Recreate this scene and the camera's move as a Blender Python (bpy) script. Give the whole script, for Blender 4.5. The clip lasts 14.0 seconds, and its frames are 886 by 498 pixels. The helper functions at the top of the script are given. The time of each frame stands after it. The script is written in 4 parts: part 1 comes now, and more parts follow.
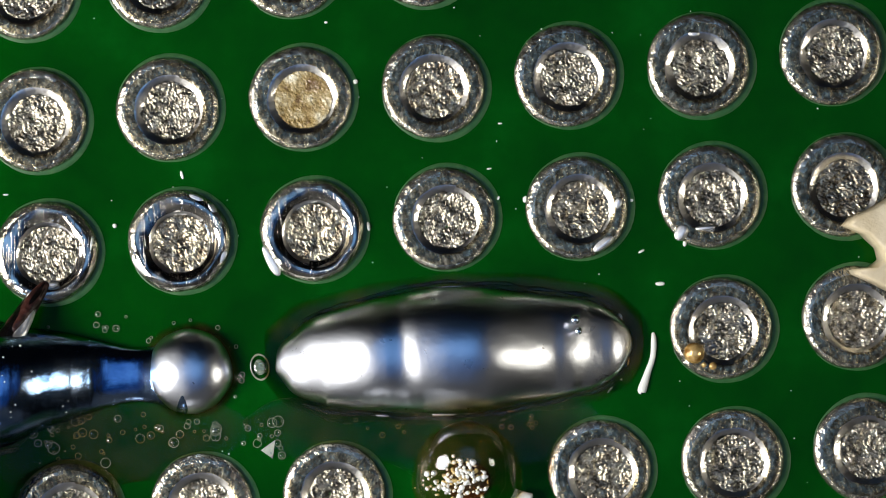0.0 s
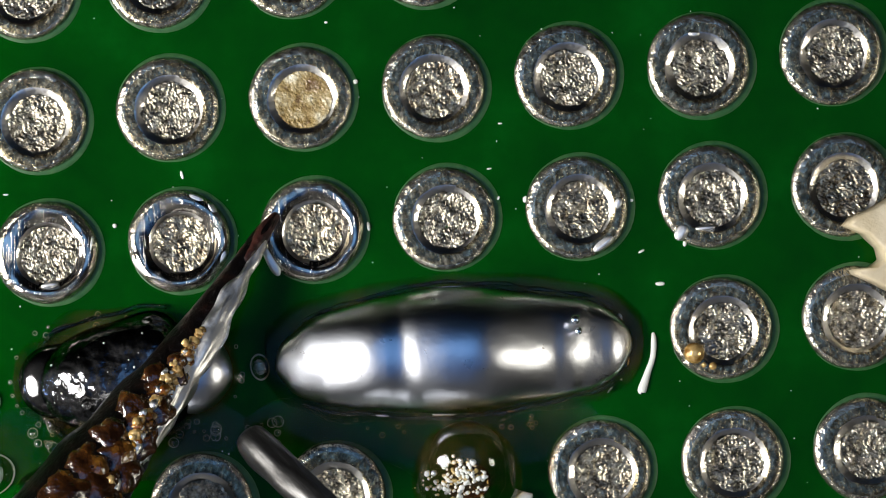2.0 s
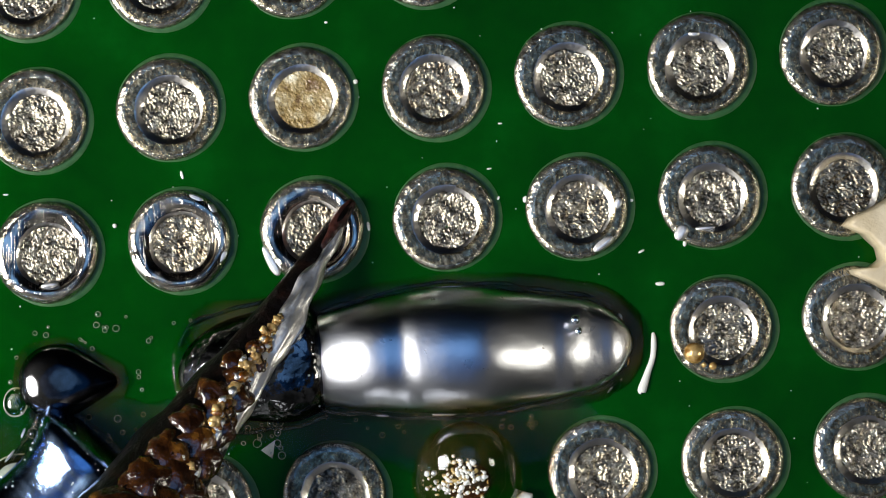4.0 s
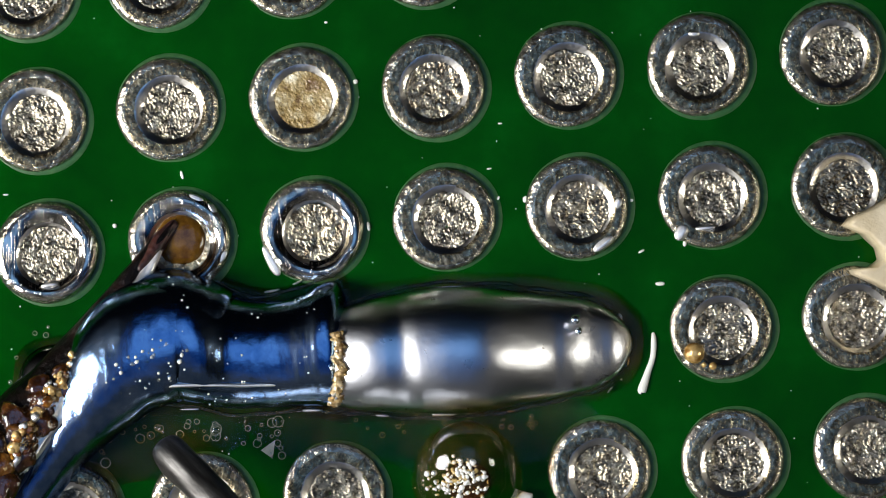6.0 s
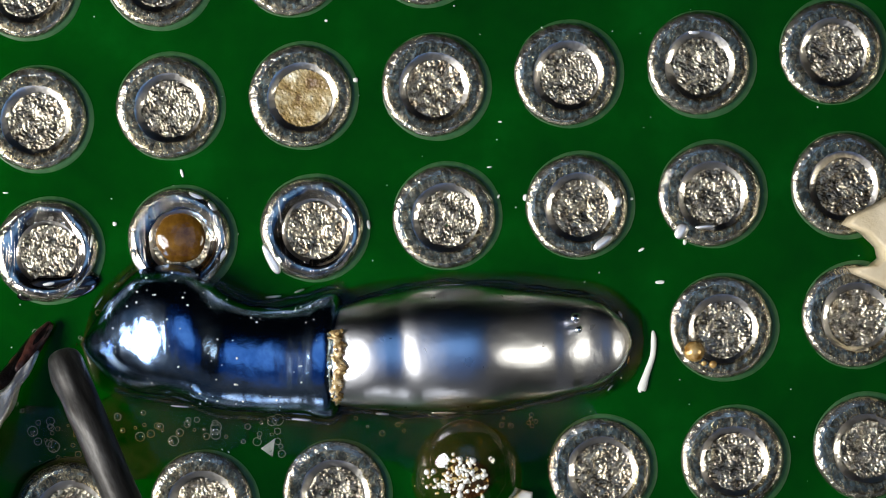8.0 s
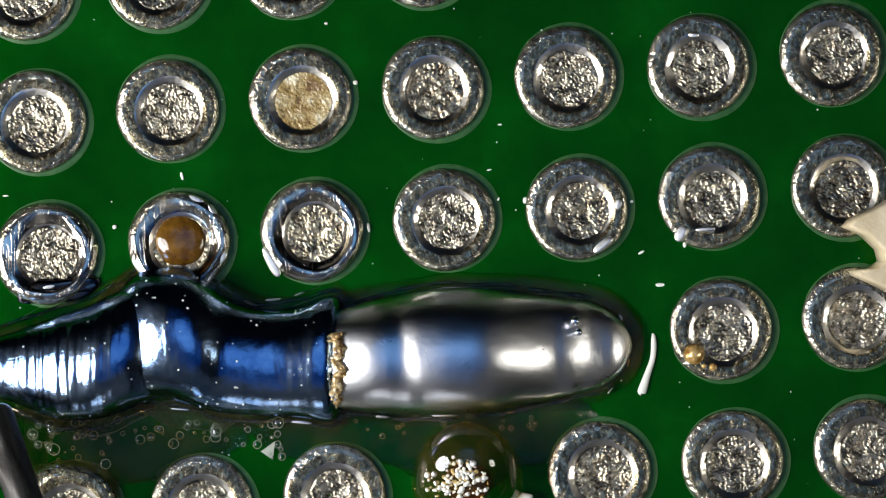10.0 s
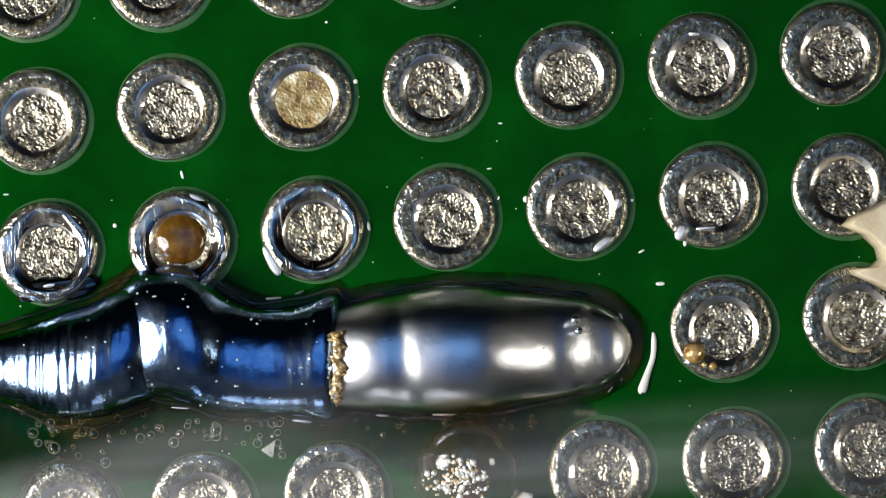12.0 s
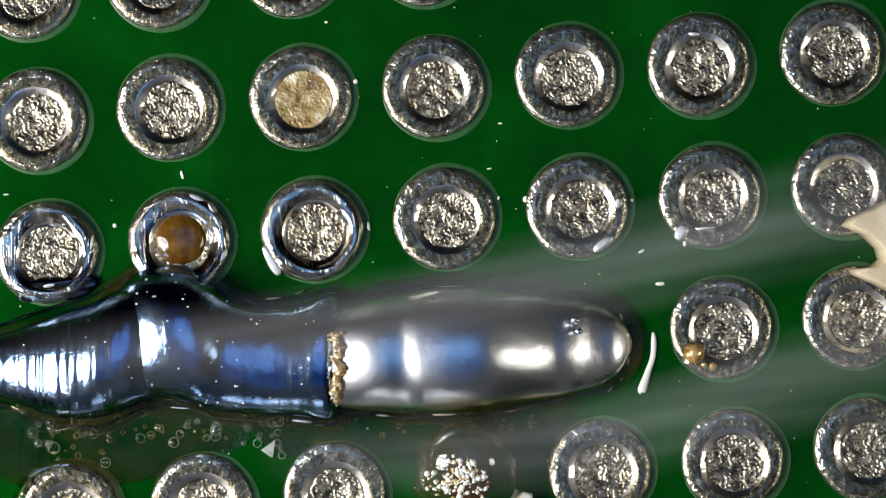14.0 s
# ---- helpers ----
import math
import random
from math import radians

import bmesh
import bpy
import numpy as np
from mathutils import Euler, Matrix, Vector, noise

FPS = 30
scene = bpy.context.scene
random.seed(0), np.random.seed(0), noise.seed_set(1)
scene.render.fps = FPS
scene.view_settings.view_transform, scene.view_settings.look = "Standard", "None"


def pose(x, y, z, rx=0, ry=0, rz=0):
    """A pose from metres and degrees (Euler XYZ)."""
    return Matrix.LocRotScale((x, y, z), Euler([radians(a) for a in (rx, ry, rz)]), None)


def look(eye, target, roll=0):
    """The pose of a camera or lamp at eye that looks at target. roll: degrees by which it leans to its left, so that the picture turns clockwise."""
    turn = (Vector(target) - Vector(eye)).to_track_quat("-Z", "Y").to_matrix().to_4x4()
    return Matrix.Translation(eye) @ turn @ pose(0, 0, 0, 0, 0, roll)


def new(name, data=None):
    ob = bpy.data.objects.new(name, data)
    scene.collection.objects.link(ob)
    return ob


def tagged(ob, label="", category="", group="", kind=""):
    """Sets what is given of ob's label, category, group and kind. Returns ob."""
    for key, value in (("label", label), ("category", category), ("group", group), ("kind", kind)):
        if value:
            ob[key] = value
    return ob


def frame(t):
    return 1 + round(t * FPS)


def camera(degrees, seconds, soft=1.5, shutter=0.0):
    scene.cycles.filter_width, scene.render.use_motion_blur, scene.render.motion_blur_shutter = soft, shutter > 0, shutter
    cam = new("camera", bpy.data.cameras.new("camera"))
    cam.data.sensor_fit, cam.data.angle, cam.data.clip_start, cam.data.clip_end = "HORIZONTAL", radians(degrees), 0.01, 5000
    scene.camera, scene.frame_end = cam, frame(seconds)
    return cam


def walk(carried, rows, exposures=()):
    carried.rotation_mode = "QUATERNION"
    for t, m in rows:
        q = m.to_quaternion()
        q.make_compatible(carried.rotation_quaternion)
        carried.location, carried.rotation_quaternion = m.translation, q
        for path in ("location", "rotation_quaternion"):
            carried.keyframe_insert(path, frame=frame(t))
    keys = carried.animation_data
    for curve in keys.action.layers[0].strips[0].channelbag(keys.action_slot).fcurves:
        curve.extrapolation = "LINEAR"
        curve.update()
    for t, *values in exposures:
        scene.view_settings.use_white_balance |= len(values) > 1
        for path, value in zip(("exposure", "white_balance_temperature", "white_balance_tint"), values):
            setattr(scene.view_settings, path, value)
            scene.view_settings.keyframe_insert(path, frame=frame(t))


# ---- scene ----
cam = camera(20.0, 14.0, soft=1.0)

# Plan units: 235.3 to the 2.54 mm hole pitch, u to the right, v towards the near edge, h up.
K = 2.54e-3 / 235.3
EYE_H = 784 / math.tan(radians(10.0))


def W(u, v, h=0.0):
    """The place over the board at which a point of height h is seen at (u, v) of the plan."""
    s = (EYE_H - h) / EYE_H * K
    return Vector(((u - 784) * s, (441 - v) * s, h * K))


# The stand is nudged a little: seconds, shift along u, along v, turn in degrees.
NUDGE = [(0, 0, 0, 0), (6.5, 0, 0, 0), (6.75, 0, 1.5, 0), (7.0, 0.4, 3.6, -0.06), (7.25, -0.5, -3, 0.1), (7.5, -1.3, -9.2, 0.22),
         (7.75, -0.8, -6, 0.12), (8.0, 0, -2.9, 0.03), (8.5, 0, 0, 0), (10.0, 0, 2, 0), (10.5, 0.3, 2.3, -0.06), (11.0, 0.5, 1.6, -0.06),
         (11.5, 0.6, -1.2, 0.02), (12.0, 0.4, -0.2, 0.02), (14.0, 0.2, -0.2, 0.02)]
walk(cam, [(t, pose(-du * K, dv * K, EYE_H * K, 0, 0, turn)) for t, du, dv, turn in NUDGE])

# ---- light: two lamps left and right of the stand, the cool ring over the lens, the dim room, two added near-side fills ----
world = bpy.data.worlds.new("room")
scene.world = world
world.use_nodes = True
world.node_tree.nodes["Background"].inputs[0].default_value = (0.6, 0.65, 0.8, 1)
world.node_tree.nodes["Background"].inputs[1].default_value = 0.003


def lamp(name, eye, target, radius, watts, colour):
    data = bpy.data.lights.new(name, "AREA")
    data.shape, data.size, data.energy, data.color = "DISK", radius * 2, watts, colour
    ob = new(name, data)
    ob.matrix_world = look(eye, target)
    return ob


lamp("lamp_left", (-0.056, -0.0126, 0.0406), (0, 0, 0), 0.0185, 0.087, (1.0, 0.98, 0.95))
lamp("lamp_right", (0.126, -0.021, 0.081), (0, 0, 0), 0.0180, 0.041, (1.0, 0.94, 0.80))
lamp("lens_ring", (0.002, 0.002, 0.09), (0, 0, 0), 0.030, 0.0052, (0.26, 0.54, 1.0))
lamp("lens_glow", (0.0, -0.010, 0.10), (0, 0, 0), 0.060, 0.0052, (0.03, 0.28, 1.0))
# Unseen discs added on the near side for the solder's grey lower sheen.
lamp("near_fill_wide", (-0.02, -0.31, 0.15), (0, 0, 0), 0.27, 0.042, (0.97, 0.98, 1.0))
lamp("near_fill_low", (-0.03, -0.30, 0.075), (0, 0, 0), 0.04, 0.032, (0.97, 0.98, 1.0))
scene.view_settings.exposure = 0.0


# ---- materials ----
def material(name, colour, rough=0.5, metal=0.0, **more):
    m = bpy.data.materials.new(name)
    m.use_nodes = True
    b = m.node_tree.nodes["Principled BSDF"]
    b.inputs["Base Color"].default_value = (*colour, 1)
    b.inputs["Roughness"].default_value = rough
    b.inputs["Metallic"].default_value = metal
    for key, value in more.items():
        b.inputs[key.replace("_", " ")].default_value = value
    return m


def node(m, kind, **inputs):
    n = m.node_tree.nodes.new(kind)
    for key, value in inputs.items():
        n.inputs[key.replace("_", " ")].default_value = value
    return n


def grain(m, scale, stretch=(1, 1, 1), detail=4.0, rough=0.6, turn=0.0):
    """A noise in the thing's own space; scale in grains to a plan unit."""
    t = m.node_tree
    co = t.nodes.new("ShaderNodeTexCoord")
    mp = node(m, "ShaderNodeMapping", Scale=[s * scale / K for s in stretch])
    nz = node(m, "ShaderNodeTexNoise", Scale=1.0, Detail=detail, Roughness=rough)
    last = co.outputs["Object"]
    if turn:
        first = node(m, "ShaderNodeMapping", Rotation=(0, 0, turn))
        t.links.new(last, first.inputs["Vector"])
        last = first.outputs["Vector"]
    t.links.new(last, mp.inputs["Vector"])
    # every object has its own stretch of the pattern
    info = t.nodes.new("ShaderNodeObjectInfo")
    shift = t.nodes.new("ShaderNodeVectorMath")
    shift.operation = "MULTIPLY_ADD"
    shift.inputs[1].default_value = (37.0, 53.0, 29.0)
    t.links.new(info.outputs["Random"], shift.inputs[0])
    t.links.new(mp.outputs["Vector"], shift.inputs[2])
    t.links.new(shift.outputs[0], nz.inputs["Vector"])
    return nz.outputs["Fac"]


def ramp(m, fac, stops):
    r = m.node_tree.nodes.new("ShaderNodeValToRGB")
    e = r.color_ramp.elements
    while len(e) < len(stops):
        e.new(0.5)
    for el, (p, c) in zip(e, stops):
        el.position, el.color = p, (*c, 1)
    m.node_tree.links.new(fac, r.inputs["Fac"])
    return r.outputs["Color"]


def tint(m, fac, stops):
    m.node_tree.links.new(ramp(m, fac, stops), m.node_tree.nodes["Principled BSDF"].inputs["Base Color"])


def gloss(m, fac, low, high):
    r = node(m, "ShaderNodeMapRange", To_Min=low, To_Max=high, From_Min=0.3, From_Max=0.7)
    m.node_tree.links.new(fac, r.inputs["Value"])
    m.node_tree.links.new(r.outputs["Result"], m.node_tree.nodes["Principled BSDF"].inputs["Roughness"])


def relief(m, *layers):
    """Bump layers: (noise, depth in plan units)."""
    t, last = m.node_tree, None
    for fac, depth in layers:
        b = node(m, "ShaderNodeBump", Strength=1.0, Distance=depth * K)
        t.links.new(fac, b.inputs["Height"])
        if last:
            t.links.new(last.outputs["Normal"], b.inputs["Normal"])
        last = b
    t.links.new(last.outputs["Normal"], t.nodes["Principled BSDF"].inputs["Normal"])


def mirror_metal(m, veil=0.0, veil_rough=0.5):
    """Bare metal whose sheen ends cleanly; veil is the share of a second, softer sheen."""
    t = m.node_tree
    old = t.nodes["Principled BSDF"]
    sheens = []
    for rough in (None, veil_rough):
        sheen = node(m, "ShaderNodeBsdfGlossy")
        sheen.distribution = "BECKMANN"
        for key, target in (("Base Color", "Color"), ("Roughness", "Roughness"), ("Normal", "Normal")):
            if old.inputs[key].is_linked:
                t.links.new(old.inputs[key].links[0].from_socket, sheen.inputs[target])
            elif key != "Normal":
                sheen.inputs[target].default_value = old.inputs[key].default_value
        if rough:
            for link in list(sheen.inputs["Roughness"].links):
                t.links.remove(link)
            sheen.inputs["Roughness"].default_value = rough
        sheens.append(sheen)
    mix = node(m, "ShaderNodeMixShader", Fac=veil)
    for k, sheen in enumerate(sheens):
        t.links.new(sheen.outputs[0], mix.inputs[1 + k])
    t.links.new(mix.outputs[0], t.nodes["Material Output"].inputs["Surface"])
    t.nodes.remove(old)


def clear(name, colour, gloss_amount, rough=0.03, cloud=0.0, cloud_colour=(0.34, 0.26, 0.08), depth=0.0):
    """A thin clear coat: tinted see-through body with a glossy face."""
    m = bpy.data.materials.new(name)
    m.use_nodes = True
    t = m.node_tree
    t.nodes.clear()
    out = t.nodes.new("ShaderNodeOutputMaterial")
    see = node(m, "ShaderNodeBsdfTransparent", Color=(*colour, 1))
    shine = node(m, "ShaderNodeBsdfGlossy", Color=(1, 1, 1, 1), Roughness=rough)
    fres = node(m, "ShaderNodeLayerWeight", Blend=0.5)
    power = node(m, "ShaderNodeMath")
    power.operation = "POWER"
    power.inputs[1].default_value = 3.5
    amount = node(m, "ShaderNodeMath")
    amount.operation = "MULTIPLY_ADD"
    amount.inputs[1].default_value = 0.22 * gloss_amount
    amount.inputs[2].default_value = 0.012 * gloss_amount
    mix = t.nodes.new("ShaderNodeMixShader")
    t.links.new(fres.outputs["Facing"], power.inputs[0])
    t.links.new(power.outputs[0], amount.inputs[0])
    t.links.new(amount.outputs[0], mix.inputs[0])
    t.links.new(see.outputs[0], mix.inputs[1])
    t.links.new(shine.outputs[0], mix.inputs[2])
    last, thickness = mix, None
    if depth:
        # the film is paler where it runs thin
        co = t.nodes.new("ShaderNodeTexCoord")
        split = t.nodes.new("ShaderNodeSeparateXYZ")
        level = node(m, "ShaderNodeMapRange", From_Min=0.2 * depth * K, From_Max=depth * K)
        stain = t.nodes.new("ShaderNodeMix")
        stain.data_type = "RGBA"
        stain.inputs["A"].default_value = (1, 1, 1, 1)
        stain.inputs["B"].default_value = (*colour, 1)
        t.links.new(co.outputs["Object"], split.inputs[0])
        t.links.new(split.outputs["Z"], level.inputs["Value"])
        t.links.new(level.outputs["Result"], stain.inputs["Factor"])
        t.links.new(stain.outputs["Result"], see.inputs["Color"])
        thickness = level.outputs["Result"]
    if cloud:
        milky = node(m, "ShaderNodeBsdfDiffuse", Color=(*cloud_colour, 1))
        last = t.nodes.new("ShaderNodeMixShader")
        thick = node(m, "ShaderNodeMapRange", From_Min=0.42, From_Max=0.68, To_Min=0.0, To_Max=1.6 * cloud)
        t.links.new(grain(m, 0.009, detail=5), thick.inputs["Value"])
        if thickness:
            both = t.nodes.new("ShaderNodeMath")
            both.operation = "MULTIPLY"
            t.links.new(thick.outputs["Result"], both.inputs[0])
            t.links.new(thickness, both.inputs[1])
            t.links.new(both.outputs[0], last.inputs[0])
        else:
            t.links.new(thick.outputs["Result"], last.inputs[0])
        t.links.new(mix.outputs[0], last.inputs[1])
        t.links.new(milky.outputs[0], last.inputs[2])
    t.links.new(last.outputs[0], out.inputs["Surface"])
    return m


M_mask = material("green_solder_mask", (0.004, 0.075, 0.018), 0.12, Specular_IOR_Level=0.05)
tint(M_mask, grain(M_mask, 0.006, detail=5), [(0.3, (0.0004, 0.030, 0.0006)), (0.55, (0.0005, 0.045, 0.0010)), (0.75, (0.001, 0.066, 0.003))])
relief(M_mask, (grain(M_mask, 0.012, detail=1), 1.2), (grain(M_mask, 0.15, detail=1), 0.06))
M_bare = material("bare_laminate_rim", (0.09, 0.17, 0.08), 0.45)
tint(M_bare, grain(M_bare, 0.06), [(0.3, (0.012, 0.072, 0.016)), (0.7, (0.036, 0.108, 0.030))])
M_edge = material("glass_fibre_edge", (0.18, 0.24, 0.08), 0.7)
tint(M_edge, grain(M_edge, 0.03, (1, 1, 8)), [(0.3, (0.12, 0.18, 0.05)), (0.7, (0.25, 0.28, 0.12))])


def scratches(m, turns, scale=0.011, low=0.585, high=0.66):
    """Sparse fine straight lines."""
    return [ramp(m, grain(m, scale, (1, 42, 1), detail=2, turn=t), [(low, (0, 0, 0)), (high, (1, 1, 1))]) for t in turns]


def pits(m, scale, low, high):
    return ramp(m, grain(m, scale, detail=2), [(low, (0, 0, 0)), (high, (1, 1, 1))])


M_tin = material("tinned_pad", (0.5, 0.47, 0.43), 0.2, 0.95)
tint(M_tin, grain(M_tin, 0.07, (1, 2, 1), detail=6, rough=0.7, turn=1.5), [(0.36, (0.078, 0.066, 0.041)), (0.52, (0.235, 0.195, 0.122)), (0.66, (0.70, 0.61, 0.41))])
gloss(M_tin, grain(M_tin, 0.10), 0.20, 0.34)
M_tin_lines = scratches(M_tin, (1.45, 1.8, 0.4), scale=0.009, low=0.62, high=0.67)
relief(M_tin, (grain(M_tin, 0.02, detail=2), 0.9), (grain(M_tin, 0.24, detail=3), 0.9), (M_tin_lines[0], 1.6), (M_tin_lines[1], 1.4), (M_tin_lines[2], 1.2), (pits(M_tin, 0.16, 0.64, 0.72), 0.9))
M_tin_rim = material("grainy_pad_rim", (0.5, 0.47, 0.43), 0.25, 0.95)
tint(M_tin_rim, grain(M_tin_rim, 0.08), [(0.35, (0.20, 0.185, 0.148)), (0.65, (0.80, 0.76, 0.62))])
relief(M_tin_rim, (grain(M_tin_rim, 0.17, detail=2), 2.4), (grain(M_tin_rim, 0.05, detail=1), 3.0))
M_tin_bevel = material("smooth_hole_bevel", (0.86, 0.83, 0.77), 0.19, 1.0)
relief(M_tin_bevel, (grain(M_tin_bevel, 0.03, detail=2), 2.2), (grain(M_tin_bevel, 0.12, detail=2), 0.5))
M_wet = material("freshly_wetted_pad", (0.62, 0.59, 0.55), 0.16, 0.97)
tint(M_wet, grain(M_wet, 0.02), [(0.36, (0.22, 0.20, 0.175)), (0.62, (0.78, 0.73, 0.65))])
gloss(M_wet, grain(M_wet, 0.03), 0.10, 0.24)
M_wet_lines = scratches(M_wet, (1.4, 1.8))
relief(M_wet, (grain(M_wet, 0.013, detail=1), 20.0), (M_wet_lines[0], 0.5), (pits(M_wet, 0.10, 0.66, 0.74), 1.0))


def plug_metal(name, dark, light):
    m = material(name, light, 0.3, 1.0)
    tint(m, grain(m, 0.06, detail=6, rough=0.7), [(0.40, dark), (0.62, light)])
    gloss(m, grain(m, 0.08), 0.27, 0.42)
    relief(m, (grain(m, 0.2, detail=2), 0.9))
    return m


M_plug = plug_metal("crystalline_solder_plug", (0.12, 0.105, 0.08), (0.67, 0.60, 0.47))
M_plug_warm = plug_metal("flux_tinged_plug", (0.14, 0.11, 0.075), (0.72, 0.63, 0.46))
M_plug_flux = material("flux_stained_plug", (0.50, 0.42, 0.22), 0.22, 0.0, Coat_Weight=0.6, Coat_Roughness=0.08)
tint(M_plug_flux, grain(M_plug_flux, 0.030), [(0.34, (0.15, 0.085, 0.025)), (0.46, (0.33, 0.23, 0.08)), (0.56, (0.44, 0.35, 0.18)), (0.66, (0.70, 0.64, 0.46))])
relief(M_plug_flux, (grain(M_plug_flux, 0.035), 7.0), (grain(M_plug_flux, 0.12, detail=3), 1.5))

M_solder = material("bright_molten_solder", (0.78, 0.79, 0.83), 0.10, 1.0)
gloss(M_solder, grain(M_solder, 0.02), 0.16, 0.27)
relief(M_solder, (grain(M_solder, 0.010, detail=1), 2.0), (grain(M_solder, 0.08, detail=2), 0.35))
# Blue mirrored light is put into the base colour of this molten metal.
M_molten = material("blue_sheen_molten_solder", (0.34, 0.34, 0.36), 0.12, 1.0, Coat_Weight=0.4, Coat_Roughness=0.2)
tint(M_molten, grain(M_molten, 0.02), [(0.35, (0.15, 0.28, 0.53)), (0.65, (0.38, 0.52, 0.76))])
gloss(M_molten, grain(M_molten, 0.02), 0.20, 0.27)
relief(M_molten, (grain(M_molten, 0.012, detail=2), 3.0), (grain(M_molten, 0.026, (1, 0.2, 0.2), detail=2), 2.2), (grain(M_molten, 0.06, detail=3), 0.5))
# Solder with shaded surroundings painted in as dark base; also colours the puddle.
M_mirror = material("darkened_mirror_solder", (0.5, 0.5, 0.52), 0.1, 1.0)
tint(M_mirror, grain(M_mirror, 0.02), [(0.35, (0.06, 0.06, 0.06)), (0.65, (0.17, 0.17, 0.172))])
gloss(M_mirror, grain(M_mirror, 0.02), 0.11, 0.19)
relief(M_mirror, (grain(M_mirror, 0.012, detail=2), 3.0))
# Same solder, darkened in its colour for the shade under the iron.
M_shaded_solder = material("darkened_wrinkled_solder", (0.2, 0.2, 0.2), 0.14, 1.0)
tint(M_shaded_solder, grain(M_shaded_solder, 0.03), [(0.38, (0.05, 0.05, 0.05)), (0.65, (0.24, 0.24, 0.25))])
relief(M_shaded_solder, (grain(M_shaded_solder, 0.018, detail=2), 9.0), (grain(M_shaded_solder, 0.07, detail=2), 1.2))
M_bar = material("frozen_solder", (0.76, 0.78, 0.84), 0.2, 1.0)
gloss(M_bar, grain(M_bar, 0.02), 0.27, 0.34)
relief(M_bar, (grain(M_bar, 0.010, detail=1), 1.6), (grain(M_bar, 0.028, detail=4), 0.9), (grain(M_bar, 0.10, detail=2), 0.15))
M_wire = material("dull_solder_wire", (0.36, 0.36, 0.37), 0.4, 0.85)
tint(M_wire, grain(M_wire, 0.03, (0.3, 2, 2)), [(0.3, (0.035, 0.033, 0.031)), (0.5, (0.075, 0.073, 0.07)), (0.7, (0.15, 0.148, 0.145))])
relief(M_wire, (grain(M_wire, 0.02, (0.3, 1.2, 1.2), detail=2), 1.6), (grain(M_wire, 0.14, detail=2), 0.5))
M_iron = material("oxidised_iron", (0.030, 0.020, 0.016), 0.35, 0.7)
tint(M_iron, grain(M_iron, 0.03), [(0.35, (0.003, 0.003, 0.003)), (0.58, (0.010, 0.006, 0.005)), (0.78, (0.04, 0.016, 0.010))])
relief(M_iron, (grain(M_iron, 0.05), 5.0), (grain(M_iron, 0.2), 1.0))
M_rust = material("rusty_scale", (0.06, 0.018, 0.012), 0.4, 0.2)
tint(M_rust, grain(M_rust, 0.06), [(0.35, (0.012, 0.006, 0.005)), (0.7, (0.075, 0.022, 0.015))])
relief(M_rust, (grain(M_rust, 0.08, detail=2), 2.5))
M_plating = material("wetted_iron_plating", (0.92, 0.91, 0.89), 0.33, 1.0)
relief(M_plating, (grain(M_plating, 0.018, (0.35, 1.2, 1.2), detail=2), 7.0), (grain(M_plating, 0.09, detail=2), 0.8))
M_burnt = material("burnt_flux", (0.22, 0.085, 0.012), 0.08, 0.0, Specular_IOR_Level=0.9, Coat_Weight=0.6, Coat_Roughness=0.05)
tint(M_burnt, grain(M_burnt, 0.022), [(0.36, (0.03, 0.008, 0.002)), (0.52, (0.17, 0.055, 0.006)), (0.68, (0.48, 0.23, 0.025))])
relief(M_burnt, (grain(M_burnt, 0.06), 2.5))
M_char = material("charred_flux", (0.05, 0.018, 0.004), 0.16, 0.0, Specular_IOR_Level=0.9, Coat_Weight=0.7, Coat_Roughness=0.06)
tint(M_char, grain(M_char, 0.025), [(0.38, (0.014, 0.005, 0.002)), (0.55, (0.05, 0.017, 0.004)), (0.72, (0.20, 0.085, 0.012))])
relief(M_char, (grain(M_char, 0.05, detail=3), 3.5), (grain(M_char, 0.16, detail=1), 1.2))
M_amber = clear("amber_flux", (0.88, 0.74, 0.46), 4.0, 0.05, 0.05)
M_pool = clear("flux_stain", (0.80, 0.64, 0.34), 1.0, 0.12, 0.04, depth=2.6)
# Amber flux film whose dark tone also paints the shade round the solder.
M_skirt = clear("flux_skirt_with_shade", (0.50, 0.41, 0.19), 0.8, 0.08, 0.08, depth=9.0)
M_drop = clear("clear_flux_drop", (0.90, 0.94, 0.88), 4.0, 0.12)
M_clear = clear("clear_flux", (0.93, 0.96, 0.92), 6.0, 0.04)
M_gleam = material("clear_flux_rim", (0.95, 0.86, 0.62), 0.05, 0.0, Transmission_Weight=1.0, IOR=1.5)
mirror_metal(M_bar, 0.32, 0.5)
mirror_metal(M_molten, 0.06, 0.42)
mirror_metal(M_tin_bevel, 0.36, 0.48)
mirror_metal(M_plating, 0.55, 0.65)
for metal in (M_shaded_solder, M_mirror, M_solder, M_wet):
    mirror_metal(metal, 0.06)
M_resin = material("baked_flux", (0.20, 0.085, 0.012), 0.14, 0.0, Specular_IOR_Level=0.5, Coat_Weight=0.3, Coat_Roughness=0.04)
tint(M_resin, grain(M_resin, 0.03), [(0.3, (0.05, 0.02, 0.003)), (0.7, (0.17, 0.085, 0.012))])
relief(M_resin, (grain(M_resin, 0.03, detail=2), 5.0))
M_gold = material("golden_flux", (0.5, 0.33, 0.12), 0.2, 0.45, Specular_IOR_Level=0.8, Coat_Weight=0.5)
tint(M_gold, grain(M_gold, 0.05), [(0.3, (0.34, 0.15, 0.02)), (0.6, (0.80, 0.55, 0.22))])
relief(M_gold, (grain(M_gold, 0.05, detail=2), 4.0))
